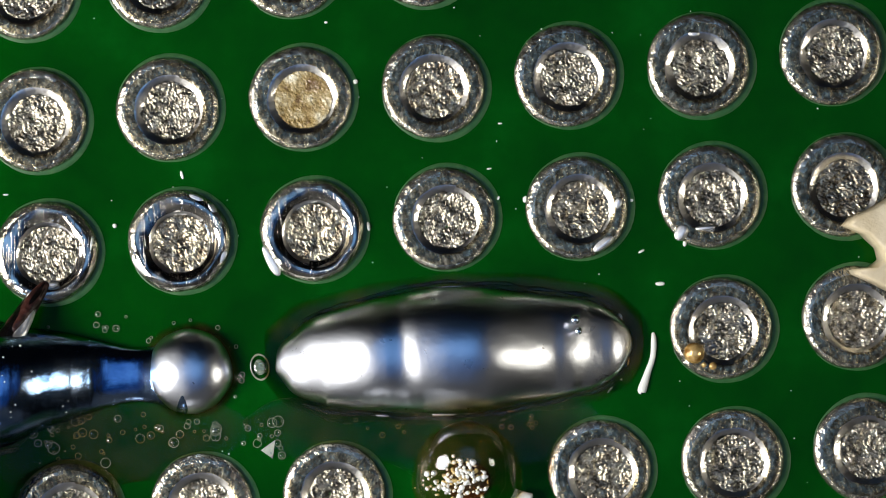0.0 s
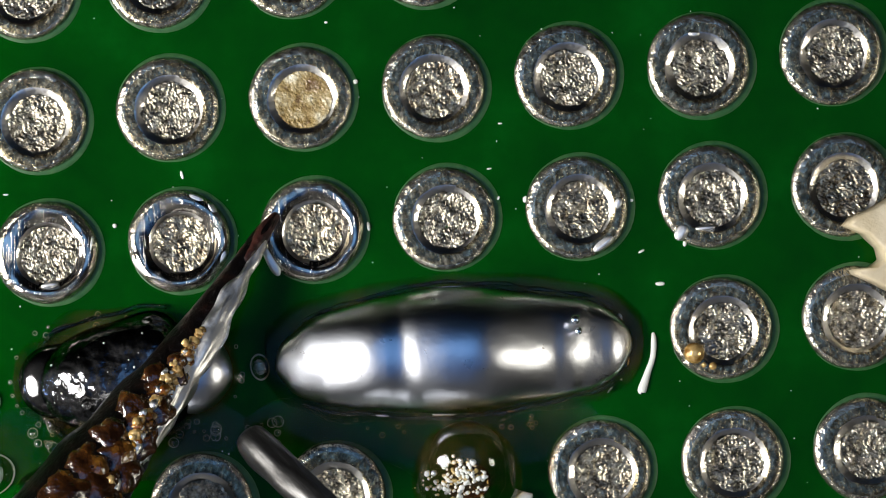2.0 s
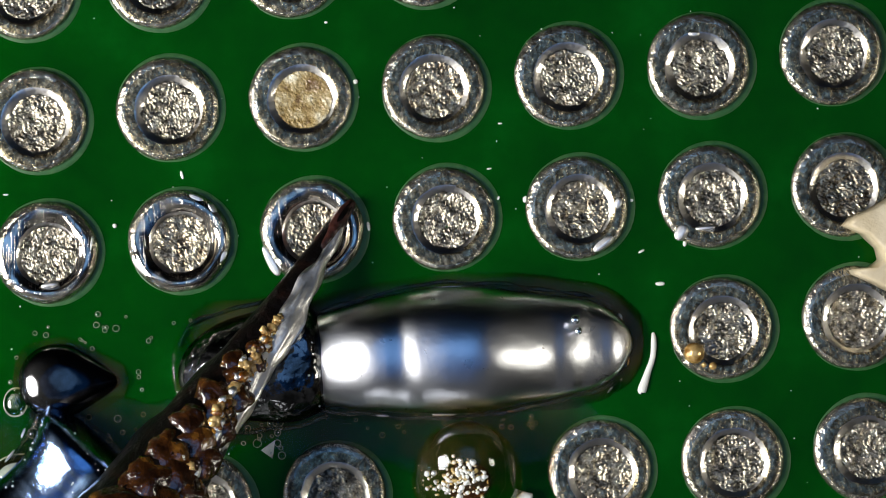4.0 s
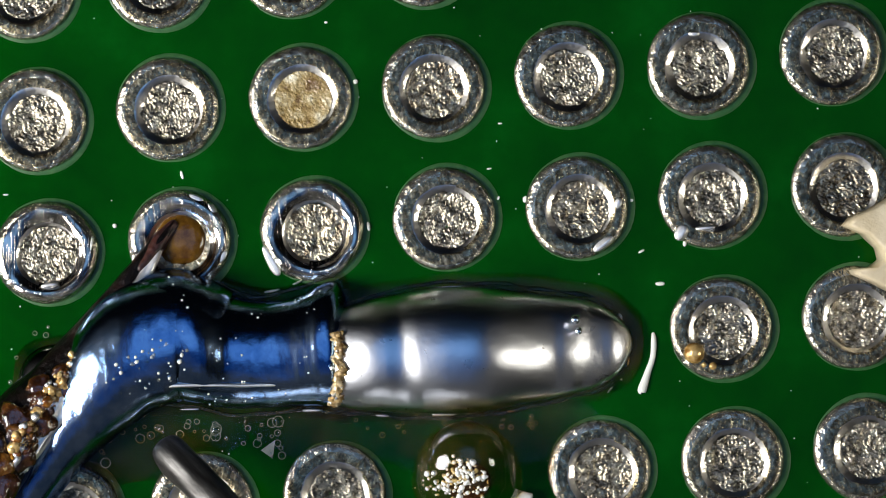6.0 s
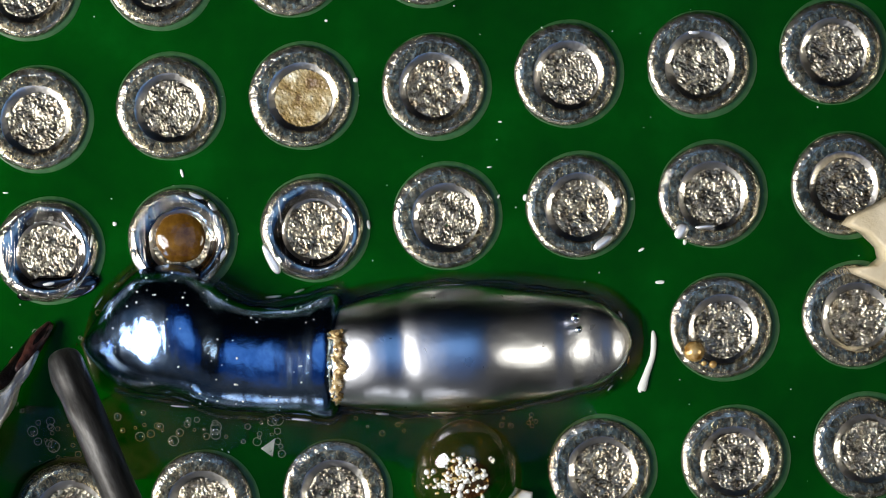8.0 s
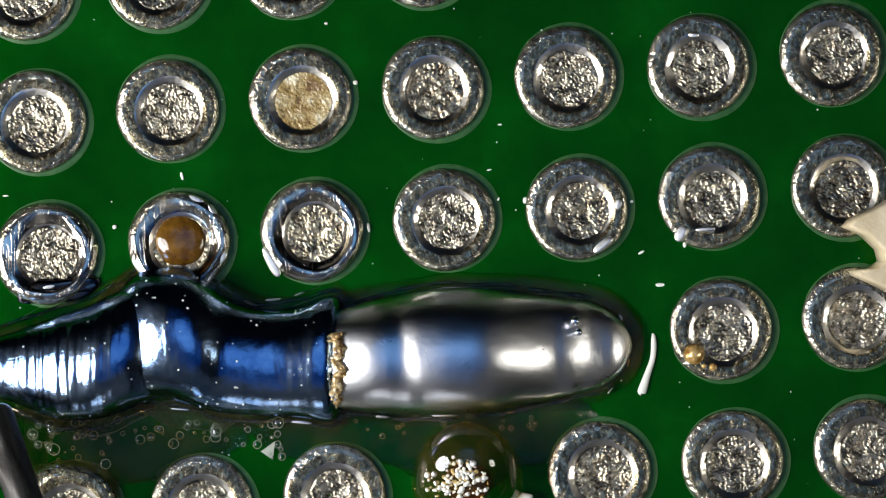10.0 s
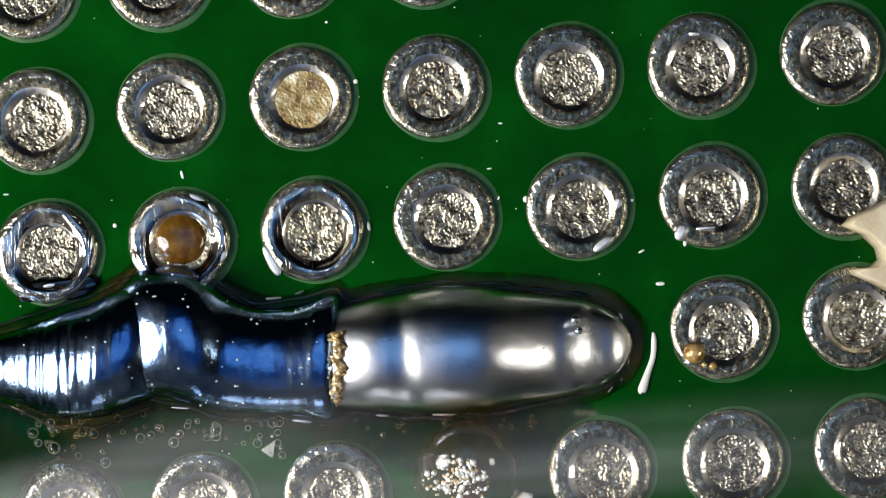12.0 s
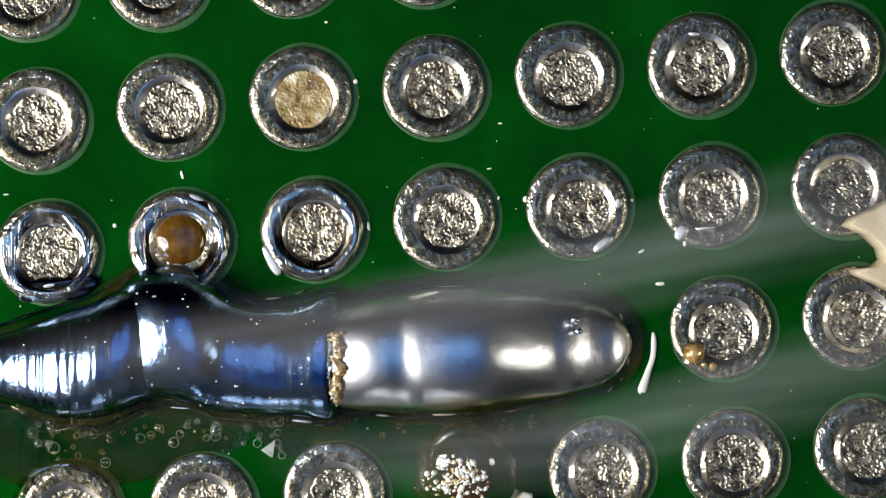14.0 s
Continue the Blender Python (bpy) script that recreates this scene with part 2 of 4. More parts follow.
M_seam = material("golden_crust", (0.5, 0.36, 0.16), 0.22, 0.3, Specular_IOR_Level=0.8, Coat_Weight=0.4)
tint(M_seam, grain(M_seam, 0.06), [(0.35, (0.16, 0.085, 0.025)), (0.5, (0.45, 0.31, 0.13)), (0.66, (0.80, 0.70, 0.48))])
relief(M_seam, (grain(M_seam, 0.07, detail=3), 6.0))
M_cream = material("cream_plastic", (0.66, 0.56, 0.38), 0.5)
tint(M_cream, grain(M_cream, 0.015), [(0.3, (0.55, 0.45, 0.28)), (0.7, (0.72, 0.63, 0.46))])
relief(M_cream, (grain(M_cream, 0.03), 4.0))
M_smoke = bpy.data.materials.new("flux_smoke")
M_smoke.use_nodes = True


def smoke_nodes(m):
    t = m.node_tree
    t.nodes.clear()
    out = t.nodes.new("ShaderNodeOutputMaterial")
    see = node(m, "ShaderNodeBsdfTransparent", Color=(1, 1, 1, 1))
    haze = node(m, "ShaderNodeBsdfDiffuse", Color=(0.8, 0.82, 0.84, 1))
    mix = t.nodes.new("ShaderNodeMixShader")
    co = t.nodes.new("ShaderNodeUVMap")
    split = t.nodes.new("ShaderNodeSeparateXYZ")
    t.links.new(co.outputs["UV"], split.inputs[0])

    def maths(op, a, b):
        n = t.nodes.new("ShaderNodeMath")
        n.operation = op
        for k, x in enumerate((a, b)):
            if isinstance(x, (int, float)):
                n.inputs[k].default_value = x
            else:
                t.links.new(x, n.inputs[k])
        return n.outputs[0]

    def hump(x):
        return maths("MULTIPLY", maths("MULTIPLY", x, maths("SUBTRACT", 1.0, x)), 4.0)

    thread = node(m, "ShaderNodeMapRange", From_Min=0.32, From_Max=0.76, To_Min=0.2, To_Max=1.2)
    t.links.new(grain(m, 0.005, (0.2, 2.4, 1), detail=2), thread.inputs["Value"])
    fibres = thread.outputs["Result"]
    across = maths("POWER", hump(split.outputs["Y"]), 1.6)
    along = hump(split.outputs["X"])
    thick = maths("MULTIPLY", maths("MULTIPLY", across, along), fibres)
    t.links.new(maths("MULTIPLY", thick, 0.135), mix.inputs[0])
    t.links.new(see.outputs[0], mix.inputs[1])
    t.links.new(haze.outputs[0], mix.inputs[2])
    t.links.new(mix.outputs[0], out.inputs["Surface"])


smoke_nodes(M_smoke)
M_speck = material("white_flux_speck", (0.80, 0.81, 0.74), 0.25)
# Pale flux; also the painted lamp glint in the ringed droplets.
M_pale = clear("pale_flux_and_glint", (0.90, 0.93, 0.88), 3.0, 0.06, 0.42, (0.75, 0.78, 0.70))
M_white = material("white_foam", (0.86, 0.86, 0.82), 0.22, Coat_Weight=0.6)
# Pale solid tone standing in for the bright sheen on bubble rims.
M_rim_sheen = material("pale_sheen", (0.30, 0.33, 0.22), 0.12, Coat_Weight=0.6)
M_bench = material("bench_mat", (0.05, 0.05, 0.055), 0.7)
tint(M_bench, grain(M_bench, 0.004), [(0.3, (0.035, 0.035, 0.04)), (0.7, (0.07, 0.07, 0.075))])


# ---- shapes ----
def to_mesh(name, bm, mat, smooth=True):
    me = bpy.data.meshes.new(name)
    bmesh.ops.recalc_face_normals(bm, faces=bm.faces)
    bm.to_mesh(me)
    bm.free()
    me.materials.append(mat)
    for p in me.polygons:
        p.use_smooth = smooth
    return me


def part(name, bm, mat, parent, label="", smooth=True, at=None):
    ob = new(name, to_mesh(name, bm, mat, smooth))
    ob.parent = parent
    if at is not None:
        ob.matrix_basis = at
    return tagged(ob, label)


def thing(name, bm, mat, at, label, category, group="", kind="", smooth=True):
    ob = new(name, to_mesh(name, bm, mat, smooth))
    ob.matrix_basis = at
    return tagged(ob, label, category, group, kind)


def empty(name, at, label, category, group="", kind=""):
    ob = new(name)
    ob.empty_display_size = 0.001
    ob.matrix_basis = at
    return tagged(ob, label, category, group, kind)


def at(u, v, h=0.0, turn=0.0, tilt=0.0, roll=0.0):
    p = W(u, v, h)
    return pose(p.x, p.y, p.z, roll, tilt, turn)


def lathe(profile, n=48, wobble=0.0, seed=0):
    """A body turned about z; profile rows (radius, height) in plan units."""
    bm = bmesh.new()
    rings = []
    for j, (r, h) in enumerate(profile):
        ring = []
        for i in range(n):
            a = 2 * math.pi * i / n
            k = 1 + wobble * noise.noise((2.2 * math.cos(a), 2.2 * math.sin(a), seed + 0.15 * j))
            ring.append(bm.verts.new((r * k * math.cos(a) * K, r * k * math.sin(a) * K, h * K)))
        rings.append(ring)
    for a, b in zip(rings, rings[1:]):
        for i in range(n):
            bm.faces.new((a[i], a[(i + 1) % n], b[(i + 1) % n], b[i]))
    return bm, rings


def smoothed(rows, steps):
    """Catmull-Rom through rows of numbers."""
    rows = np.array(rows, float)
    out = []
    for i in range(len(rows) - 1):
        p0, p1, p2, p3 = rows[max(i - 1, 0)], rows[i], rows[i + 1], rows[min(i + 2, len(rows) - 1)]
        for k in range(steps):
            t = k / steps
            out.append(0.5 * (2 * p1 + (p2 - p0) * t + (2 * p0 - 5 * p1 + 4 * p2 - p3) * t * t + (3 * p1 - p0 - 3 * p2 + p3) * t ** 3))
    return np.array(out + [rows[-1]])


def loft(rows, steps=8, n=22, power=0.85, lumps=0.0, seed=0.0, straight=False):
    """A domed bead lying on the board along a spine; rows (x, y, half width, height) in plan units, y away."""
    secs = smoothed(rows, steps)
    bm = bmesh.new()
    rings = []
    for i, (x, y, hw, h) in enumerate(secs):
        a, b = secs[max(i - 1, 0)], secs[min(i + 1, len(secs) - 1)]
        d = Vector((1, 0)) if straight else Vector((b[0] - a[0], b[1] - a[1])).normalized()
        hw, h = max(hw, 0.4), max(h, 0.3)
        ring = []
        for k in range(n + 1):
            ang = math.pi * k / n
            k2 = 1 + lumps * noise.noise((x * 0.012 + seed, y * 0.012 + k * 0.16, seed))
            o = -math.cos(ang) * hw * k2
            z = max(math.sin(ang), 0) ** power * h * k2
            ring.append(bm.verts.new(((x - d.y * o) * K, (y + d.x * o) * K, z * K)))
        rings.append(ring)
    for a, b in zip(rings, rings[1:]):
        for k in range(n):
            bm.faces.new((a[k], a[k + 1], b[k + 1], b[k]))
        bm.faces.new((a[n], a[0], b[0], b[n]))
    bm.faces.new(rings[0])
    bm.faces.new(rings[-1])
    return bm


def bead(length, hw, h, lean=0.0, square=2.6, blunt=0.0, n=18, **more):
    """A rounded bead of solder about its middle; lean thickens one end."""
    rows = []
    for i in range(n + 1):
        s = -math.cos(math.pi * i / n)
        w = max(1 - abs(s) ** (blunt if blunt and s > 0 else square), 0) ** 0.5 * (1 + lean * s)
        rows.append((s * length / 2, 0, hw * w, h * w ** 0.8))
    return loft(rows, steps=3, **more)


def edge_line(rows, side, off, r, seed, n=8):
    """A thin uneven thread of flux along one edge of a bead."""
    bm, rings = bmesh.new(), []
    for x, y, hw, h in smoothed(rows, 8):
        wave = 1 + 0.9 * noise.noise((x * 0.03, seed, 2.0))
        y += side * (hw + off * (0.75 + 0.5 * noise.noise((x * 0.016, seed, 7.0))))
        ring = []
        for k in range(n):
            a = 2 * math.pi * k / n
            ring.append(bm.verts.new((x * K, (y + 1.3 * r * wave * math.cos(a)) * K, (5 + r * wave * math.sin(a)) * K)))
        rings.append(ring)
    for a, b in zip(rings, rings[1:]):
        for k in range(n):
            bm.faces.new((a[k], a[(k + 1) % n], b[(k + 1) % n], b[k]))
    bm.faces.new(rings[0])
    bm.faces.new(rings[-1])
    return bm


def lump(r, seed, rough=0.25, squash=1.0, sub=2):
    bm = bmesh.new()
    bmesh.ops.create_icosphere(bm, subdivisions=sub, radius=1.0)
    for v in bm.verts:
        k = r * (1 + rough * noise.noise(v.co * 1.6 + Vector((seed, 0, 0))))
        v.co = Vector((v.co.x * k, v.co.y * k, v.co.z * k * squash)) * K
    return bm


def rod(rows, n=28, lumps=0.0, seed=0.0, flat=1.0):
    """A tapered round body along +x; rows (x, radius)."""
    bm = bmesh.new()
    rings = []
    for x, r in smoothed(rows, 6):
        ring = []
        for i in range(n):
            a = 2 * math.pi * i / n
            k = 1 + lumps * noise.noise((x * 0.02 + seed, 1.6 * math.cos(a), 1.6 * math.sin(a)))
            ring.append(bm.verts.new((x * K, r * k * math.cos(a) * K, r * k * flat * math.sin(a) * K)))
        rings.append(ring)
    for a, b in zip(rings, rings[1:]):
        for i in range(n):
            bm.faces.new((a[i], a[(i + 1) % n], b[(i + 1) % n], b[i]))
    bm.faces.new(rings[0])
    bm.faces.new(rings[-1])
    return bm


def slab(outline, low, high, bevel=0.0, segments=3):
    """An upright prism over a plan outline about its own middle."""
    bm = bmesh.new()
    f = bm.faces.new([bm.verts.new((x * K, y * K, low * K)) for x, y in outline])
    top = bmesh.ops.extrude_face_region(bm, geom=[f])["geom"]
    bmesh.ops.translate(bm, vec=(0, 0, (high - low) * K), verts=[g for g in top if isinstance(g, bmesh.types.BMVert)])
    if bevel:
        edges = [e for e in bm.edges if all(v.co.z > (high - 0.1) * K for v in e.verts)]
        bmesh.ops.bevel(bm, geom=edges, offset=bevel * K, segments=segments, profile=0.5, affect="EDGES")
    return bm


# ---- bench and board ----
def bench():
    bm = bmesh.new()
    bmesh.ops.create_grid(bm, x_segments=2, y_segments=2, size=0.35)
    thing("bench", bm, M_bench, pose(0, 0, -0.0017), "dark grey rubber bench mat under the board", "bench", kind="structure")


GRID_U, GRID_V, ORIGIN = (234.6, -19.7), (20.0, 233.2), (317.0, 427.0)


def hole(i, j):
    return ORIGIN[0] + i * GRID_U[0] + j * GRID_V[0], ORIGIN[1] + i * GRID_U[1] + j * GRID_V[1]


def board():
    b = empty("circuit_board", at(784, 441, 0, 4.8), "green perforated circuit board with rows of tinned pads", "circuit board")
    w, d = 1750, 1250
    c = 30
    out = [(-w + c, -d), (w - c, -d), (w, -d + c), (w, d - c), (w - c, d), (-w + c, d), (-w, d - c), (-w, -d + c)]
    part("laminate", slab(out, -148, -2), M_edge, b, "glass fibre laminate core", smooth=False)
    part("solder_mask", slab(out, -2, 0), M_mask, b, "glossy dark green solder mask", smooth=False)
    return b


def plug_mesh(seed, mat, dish, rough, smooth=False):
    """The crystalline fill of a hole: a crumpled sheet of small facets."""
    rnd = random.Random(seed)
    bm = bmesh.new()
    n, step = 37, 1.4
    grid = {}
    for i in range(-n, n + 1):
        for j in range(-n, n + 1):
            x, y = i * step, j * step
            r = math.hypot(x, y)
            if r < 51:
                crease = 3.4 * noise.noise((x * 0.05 + seed, y * 0.05, seed)) + 1.5 * noise.noise((x * 0.2, y * 0.2 + seed, seed)) - 2.0 * abs(noise.noise((x * 0.33 + seed, y * 0.33, 4.0 + seed)))
                z = 8.5 - dish * (1 - (r / 50) ** 2) + rough * (crease + rnd.uniform(-0.5, 0.5))
                grid[i, j] = bm.verts.new(((x + rnd.uniform(-0.6, 0.6)) * K, (y + rnd.uniform(-0.6, 0.6)) * K, z * K))
    for i, j in grid:
        a, b, c, d = (grid.get(k) for k in ((i, j), (i + 1, j), (i + 1, j + 1), (i, j + 1)))
        if b and c and d:
            bm.faces.new((a, b, c))
            bm.faces.new((a, c, d))
    return to_mesh("hole_plug", bm, mat, smooth)


def pads(b):
    profile = [(91, -1), (91, 3), (89.6, 6.6), (86.6, 9.8), (82, 12.2), (75, 13.1), (66, 13.1), (62.5, 12.6), (60, 11.5), (56, 9.5), (52, 7.5), (49, 5.8), (46.5, 3.4), (45.5, -3)]
    full = [(91, -1), (90.5, 6), (88, 11), (83, 15.6), (76, 18.6), (69, 18.0), (63.5, 15.2), (57, 11.2), (51.5, 8.0), (48, 4), (46.5, -3)]

    def ring_mesh(rows, mat, wobble, seed, inner):
        bm, _ = lathe(rows, 56, wobble, seed)
        for w in bm.verts:
            pull = min(1, max(0, (70 - w.co.xy.length / K) / 9))
            w.co.x += 5 * pull * K
            w.co.y -= 4 * pull * K
        me = to_mesh("pad", bm, mat)
        me.materials.append(M_tin_rim)
        me.materials.append(M_tin_bevel)
        for p in me.polygons:
            r = math.hypot(p.center.x - 2 * K, p.center.y + 2 * K) / K
            p.material_index = 1 if r > 80 else 2 if r < inner else 0
        return me

    rims = [ring_mesh(profile, M_tin, 0.018, s * 3.1, 61) for s in range(4)]
    wet = [ring_mesh(full, M_wet, 0.03, s * 2.3, 55) for s in range(2)]
    halo, _ = lathe([(85, 1), (95, 1.2), (97, 0.2)], 48, 0.02, 5)
    halo = to_mesh("mask_rim", halo, M_bare)
    plain = [plug_mesh(s, M_plug, 4, 1.55, True) for s in range(5)]
    warm = [plug_mesh(s + 5, M_plug_warm, 4, 1.05, True) for s in range(2)]
    stained = plug_mesh(9, M_plug_flux, 3, 0.5, True)
    tinged = {(0, 0), (1, 0), (3, 0), (5, 0), (2, -1), (3, 2)}
    inverse = b.matrix_basis.inverted()
    rnd = random.Random(4)
    for j in range(-2, 3):
        for i in range(-2, 7):
            u, v = hole(i, j)
            if not (-95 < u < 1660 and -95 < v < 975) or (j == 1 and i < 4) or (i, j) == (2, 2):
                continue
            pad = new("pad", wet[i % 2] if j == 0 and i < 2 else rims[rnd.randrange(4)])
            pad.parent, pad.matrix_basis = b, inverse @ at(u, v, 0, rnd.uniform(-28, 28))
            rim = new("mask_rim", halo)
            rim.parent, rim.matrix_basis = pad, pose(7 * K, 1 * K, 0)
            fill = new("hole_plug", stained if (i, j) == (1, -1) else warm[i % 2] if (i, j) in tinged else plain[rnd.randrange(5)])
            fill.parent, fill.matrix_basis = pad, pose(5 * K, -4 * K, 0, 0, 0, rnd.uniform(0, 360))


# ---- solder lying still ----
def solder_bar():
    rows = [(-318, -22, 1, 1), (-314, -22, 18, 15), (-298, -20, 43, 32), (-270, -18, 64, 53), (-240, -14, 78, 73), (-219, -12, 84, 85), (-180, -8, 92, 102), (-150, -5, 97, 111), (-122, -2, 101, 114), (-92, 0, 105, 113),
            (-60, 3, 109, 122), (-20, 5, 112, 127), (20, 6, 111, 127), (50, 7, 109, 123), (75, 8, 106, 115), (100, 9, 102, 104), (125, 10, 98, 91), (150, 11, 94, 78), (172, 12, 90, 69), (192, 13, 87, 64),
            (212, 14, 84, 57), (234, 14, 80, 46), (256, 15, 72, 39), (280, 16, 58, 33), (300, 17, 38, 22), (312, 17, 15, 9), (315, 17, 1, 1)]
    bar = thing("solder_bar", loft(rows, n=32, power=0.68, lumps=0.02), M_bar, at(805, 625), "long rounded bar of shiny frozen solder bridging three pads", "solder")
    # The flux skirt is widened to carry the bar's painted shade.
    skirt = [(x * 1.06, y + 4, hw + 26 if hw > 5 else 4, 9) for x, y, hw, h in rows]
    part("flux_skirt", loft(skirt, lumps=0.08, seed=4), M_skirt, bar, "amber flux film round the solder, darkened for the shade there")
    for side in (1, -1):
        part("flux_rim", edge_line(rows[3:-3], side, 11, 2.4, side), M_gleam, bar, "clear raised rim of flux")
    return bar


def solder_ball(u, v, r, h, label):
    prof = [(r * math.cos(a), h * math.sin(a) ** 0.9) for a in [math.pi / 2 * k / 14 for k in range(14)]]
    bm, rings = lathe(prof, 40, 0.03, u)
    top = bm.verts.new((0, 0, h * K))
    for i in range(40):
        bm.faces.new((rings[-1][i], rings[-1][(i + 1) % 40], top))
    ball = thing("solder_ball", bm, M_bar, at(u, v), label, "solder")
    film, _ = lathe([(r + 15, 0.5), (r + 8, 5), (r - 6, 12)], 40, 0.05, v)
    part("flux_skirt", film, M_skirt, ball, "thin amber flux film")
    return ball


# ---- things that move ----
def soldering_iron():
    iron = empty("soldering_iron", at(0, 0), "blackened soldering iron tip crusted with burnt brown flux", "soldering iron")
    rows = [(0, 4), (8, 8), (40, 14), (100, 18), (190, 24), (300, 35), (420, 53), (560, 76), (800, 105), (1300, 125)]
    part("tip", rod(rows, lumps=0.12), M_iron, iron, "dark oxidised conical tip")
    shine = [(48, 3), (80, 11), (150, 17), (240, 23), (330, 25), (420, 22), (500, 14), (540, 4)]
    bm = rod(shine, lumps=0.6, seed=3, flat=0.7)
    for v in bm.verts:
        x = v.co.x / K
        v.co.y += (4 + 0.085 * x) * K
        v.co.z += (5 + 0.055 * x) * K
    part("solder_film", bm, M_plating, iron, "bright solder clinging along one flank")
    rnd = random.Random(7)
    clumps = [(rnd.uniform(265, 640), rnd.gauss(0.42, 0.20)) for k in range(15)]
    for s in range(230):
        cx, cs = rnd.choice(clumps)
        x, side = min(760, max(235, cx + rnd.gauss(0, 26))), cs + rnd.gauss(0, 0.10)
        r = 0.135 * x
        size = rnd.uniform(2.0, 4.4) * (1.0 + 1.3 * rnd.random() ** 3) * (0.6 + x / 700)
        crumb = lump(size, s, 0.7, rnd.uniform(0.45, 0.8), sub=2)
        at_place = pose(x * K, side * r * K, (r * math.cos(side * 1.2) + 2 + (8 if x > 430 else 0)) * K, 0, 0, rnd.uniform(0, 180))
        if s % 4 == 0:
            part("solder_fleck", crumb, M_plating, iron, "bright fleck of solder", at=at_place)
        else:
            part("flux_crust", crumb, M_burnt if s % 3 == 0 else M_gold, iron, "glossy golden brown burnt flux crumb", at=at_place)
    for s in range(22):
        x = 330 + 22 * s
        r = 0.132 * x
        side = 0.2 + 0.38 * math.sin(s * 2.1)
        at_place = pose(x * K, side * r * K, (r * 0.92 * math.cos(side * 0.9)) * K)
        part("flux_crust", lump(17 + 1.9 * s, s + 50, 0.5, 0.36, sub=3), M_char, iron, "thick glossy brown burnt flux", at=at_place)
    part("tip_end", rod([(-1, 3), (6, 8.5), (40, 14.5), (75, 16.5), (100, 17), (118, 13)], lumps=0.3, seed=2), M_rust, iron, "rust-brown scaled tip end")
    return iron


def solder_wire():
    wire = empty("solder_wire", at(0, 0), "dull grey solder wire fed by the iron", "wire")
    part("strand", rod([(0, 6), (4, 18), (14, 28), (40, 32), (110, 33), (180, 31), (400, 32), (1100, 32)], lumps=0.09), M_wire, wire)
    return wire


bench()
BOARD = board()
solder_bar()

BALL = solder_ball(337, 657, 76, 56, "small shiny solder ball on a pad")
PEAR = [(-66, 0, 2, 2), (-63, 0, 20, 14), (-52, 0, 42, 28), (-30, 0, 59, 37), (0, 0, 66, 40), (26, 0, 62, 38), (50, 0, 50, 32), (72, 0, 36, 24), (92, 0, 23, 16), (106, 0, 12, 9), (113, 0, 2, 2)]
BALL_LEFT = thing("solder_ball", loft(PEAR, straight=True), M_mirror, at(102, 675), "small pear-shaped mirror-like solder ball, toned dark, in a flux ring", "solder")
part("flux_skirt", loft([(x * 1.15, y, hw + 16 if hw > 5 else 3, 7) for x, y, hw, h in PEAR], lumps=0.1, seed=6, straight=True), M_skirt, BALL_LEFT, "thin amber flux film")
FED = thing("solder_bead", loft([(-131, 0, 2, 2), (-120, 0, 44, 12), (-98, 0, 70, 26), (-62, 0, 80, 40), (-20, 0, 80, 56), (20, 0, 78, 71), (60, 0, 76, 85), (88, 0, 74, 91), (110, 0, 70, 82), (124, 0, 58, 60), (133, 0, 34, 32), (137, 0, 2, 2)],
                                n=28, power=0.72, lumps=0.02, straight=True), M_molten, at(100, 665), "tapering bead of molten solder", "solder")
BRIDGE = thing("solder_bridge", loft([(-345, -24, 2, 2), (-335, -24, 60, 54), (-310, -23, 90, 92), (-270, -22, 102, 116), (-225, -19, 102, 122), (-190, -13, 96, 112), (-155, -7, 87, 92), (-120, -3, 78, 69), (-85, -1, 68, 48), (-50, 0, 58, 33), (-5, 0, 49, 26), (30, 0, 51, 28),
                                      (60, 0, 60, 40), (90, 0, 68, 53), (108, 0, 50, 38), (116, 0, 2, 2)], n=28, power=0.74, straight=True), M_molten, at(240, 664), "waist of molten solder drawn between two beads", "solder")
WEB = thing("solder_web", bead(250, 50, 48, lean=-0.32, square=2.4, lumps=0.25), M_plating, at(100, 680), "bright web of solder drawn between iron and wire", "solder")
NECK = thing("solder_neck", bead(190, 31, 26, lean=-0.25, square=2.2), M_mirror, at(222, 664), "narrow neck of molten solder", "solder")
BLOB = thing("solder_blob", bead(276, 97, 90, lean=0.15, square=2.4, blunt=6, lumps=0.10, power=0.75), M_shaded_solder, at(-70, 690), "mirror-like blob of molten solder, toned dark for shade under the iron", "solder")
part("flux_skirt", bead(300, 128, 10, square=3, lumps=0.12, seed=8), M_skirt, BLOB, "clear flux film spreading round the solder")
for side in (1, -1):
    part("flux_rim", edge_line([(-128, 0, 52, 0), (-100, 0, 84, 0), (-50, 0, 95, 0), (0, 0, 100, 0), (60, 0, 106, 0), (110, 0, 98, 0)], side, 14, 3.0, 13 + side), M_gleam, BLOB, "clear raised rim of flux")
SEAM = empty("flux_seam", at(500, 628), "golden crust of flux where two solder beads meet", "flux crust")
seam_rnd = random.Random(21)


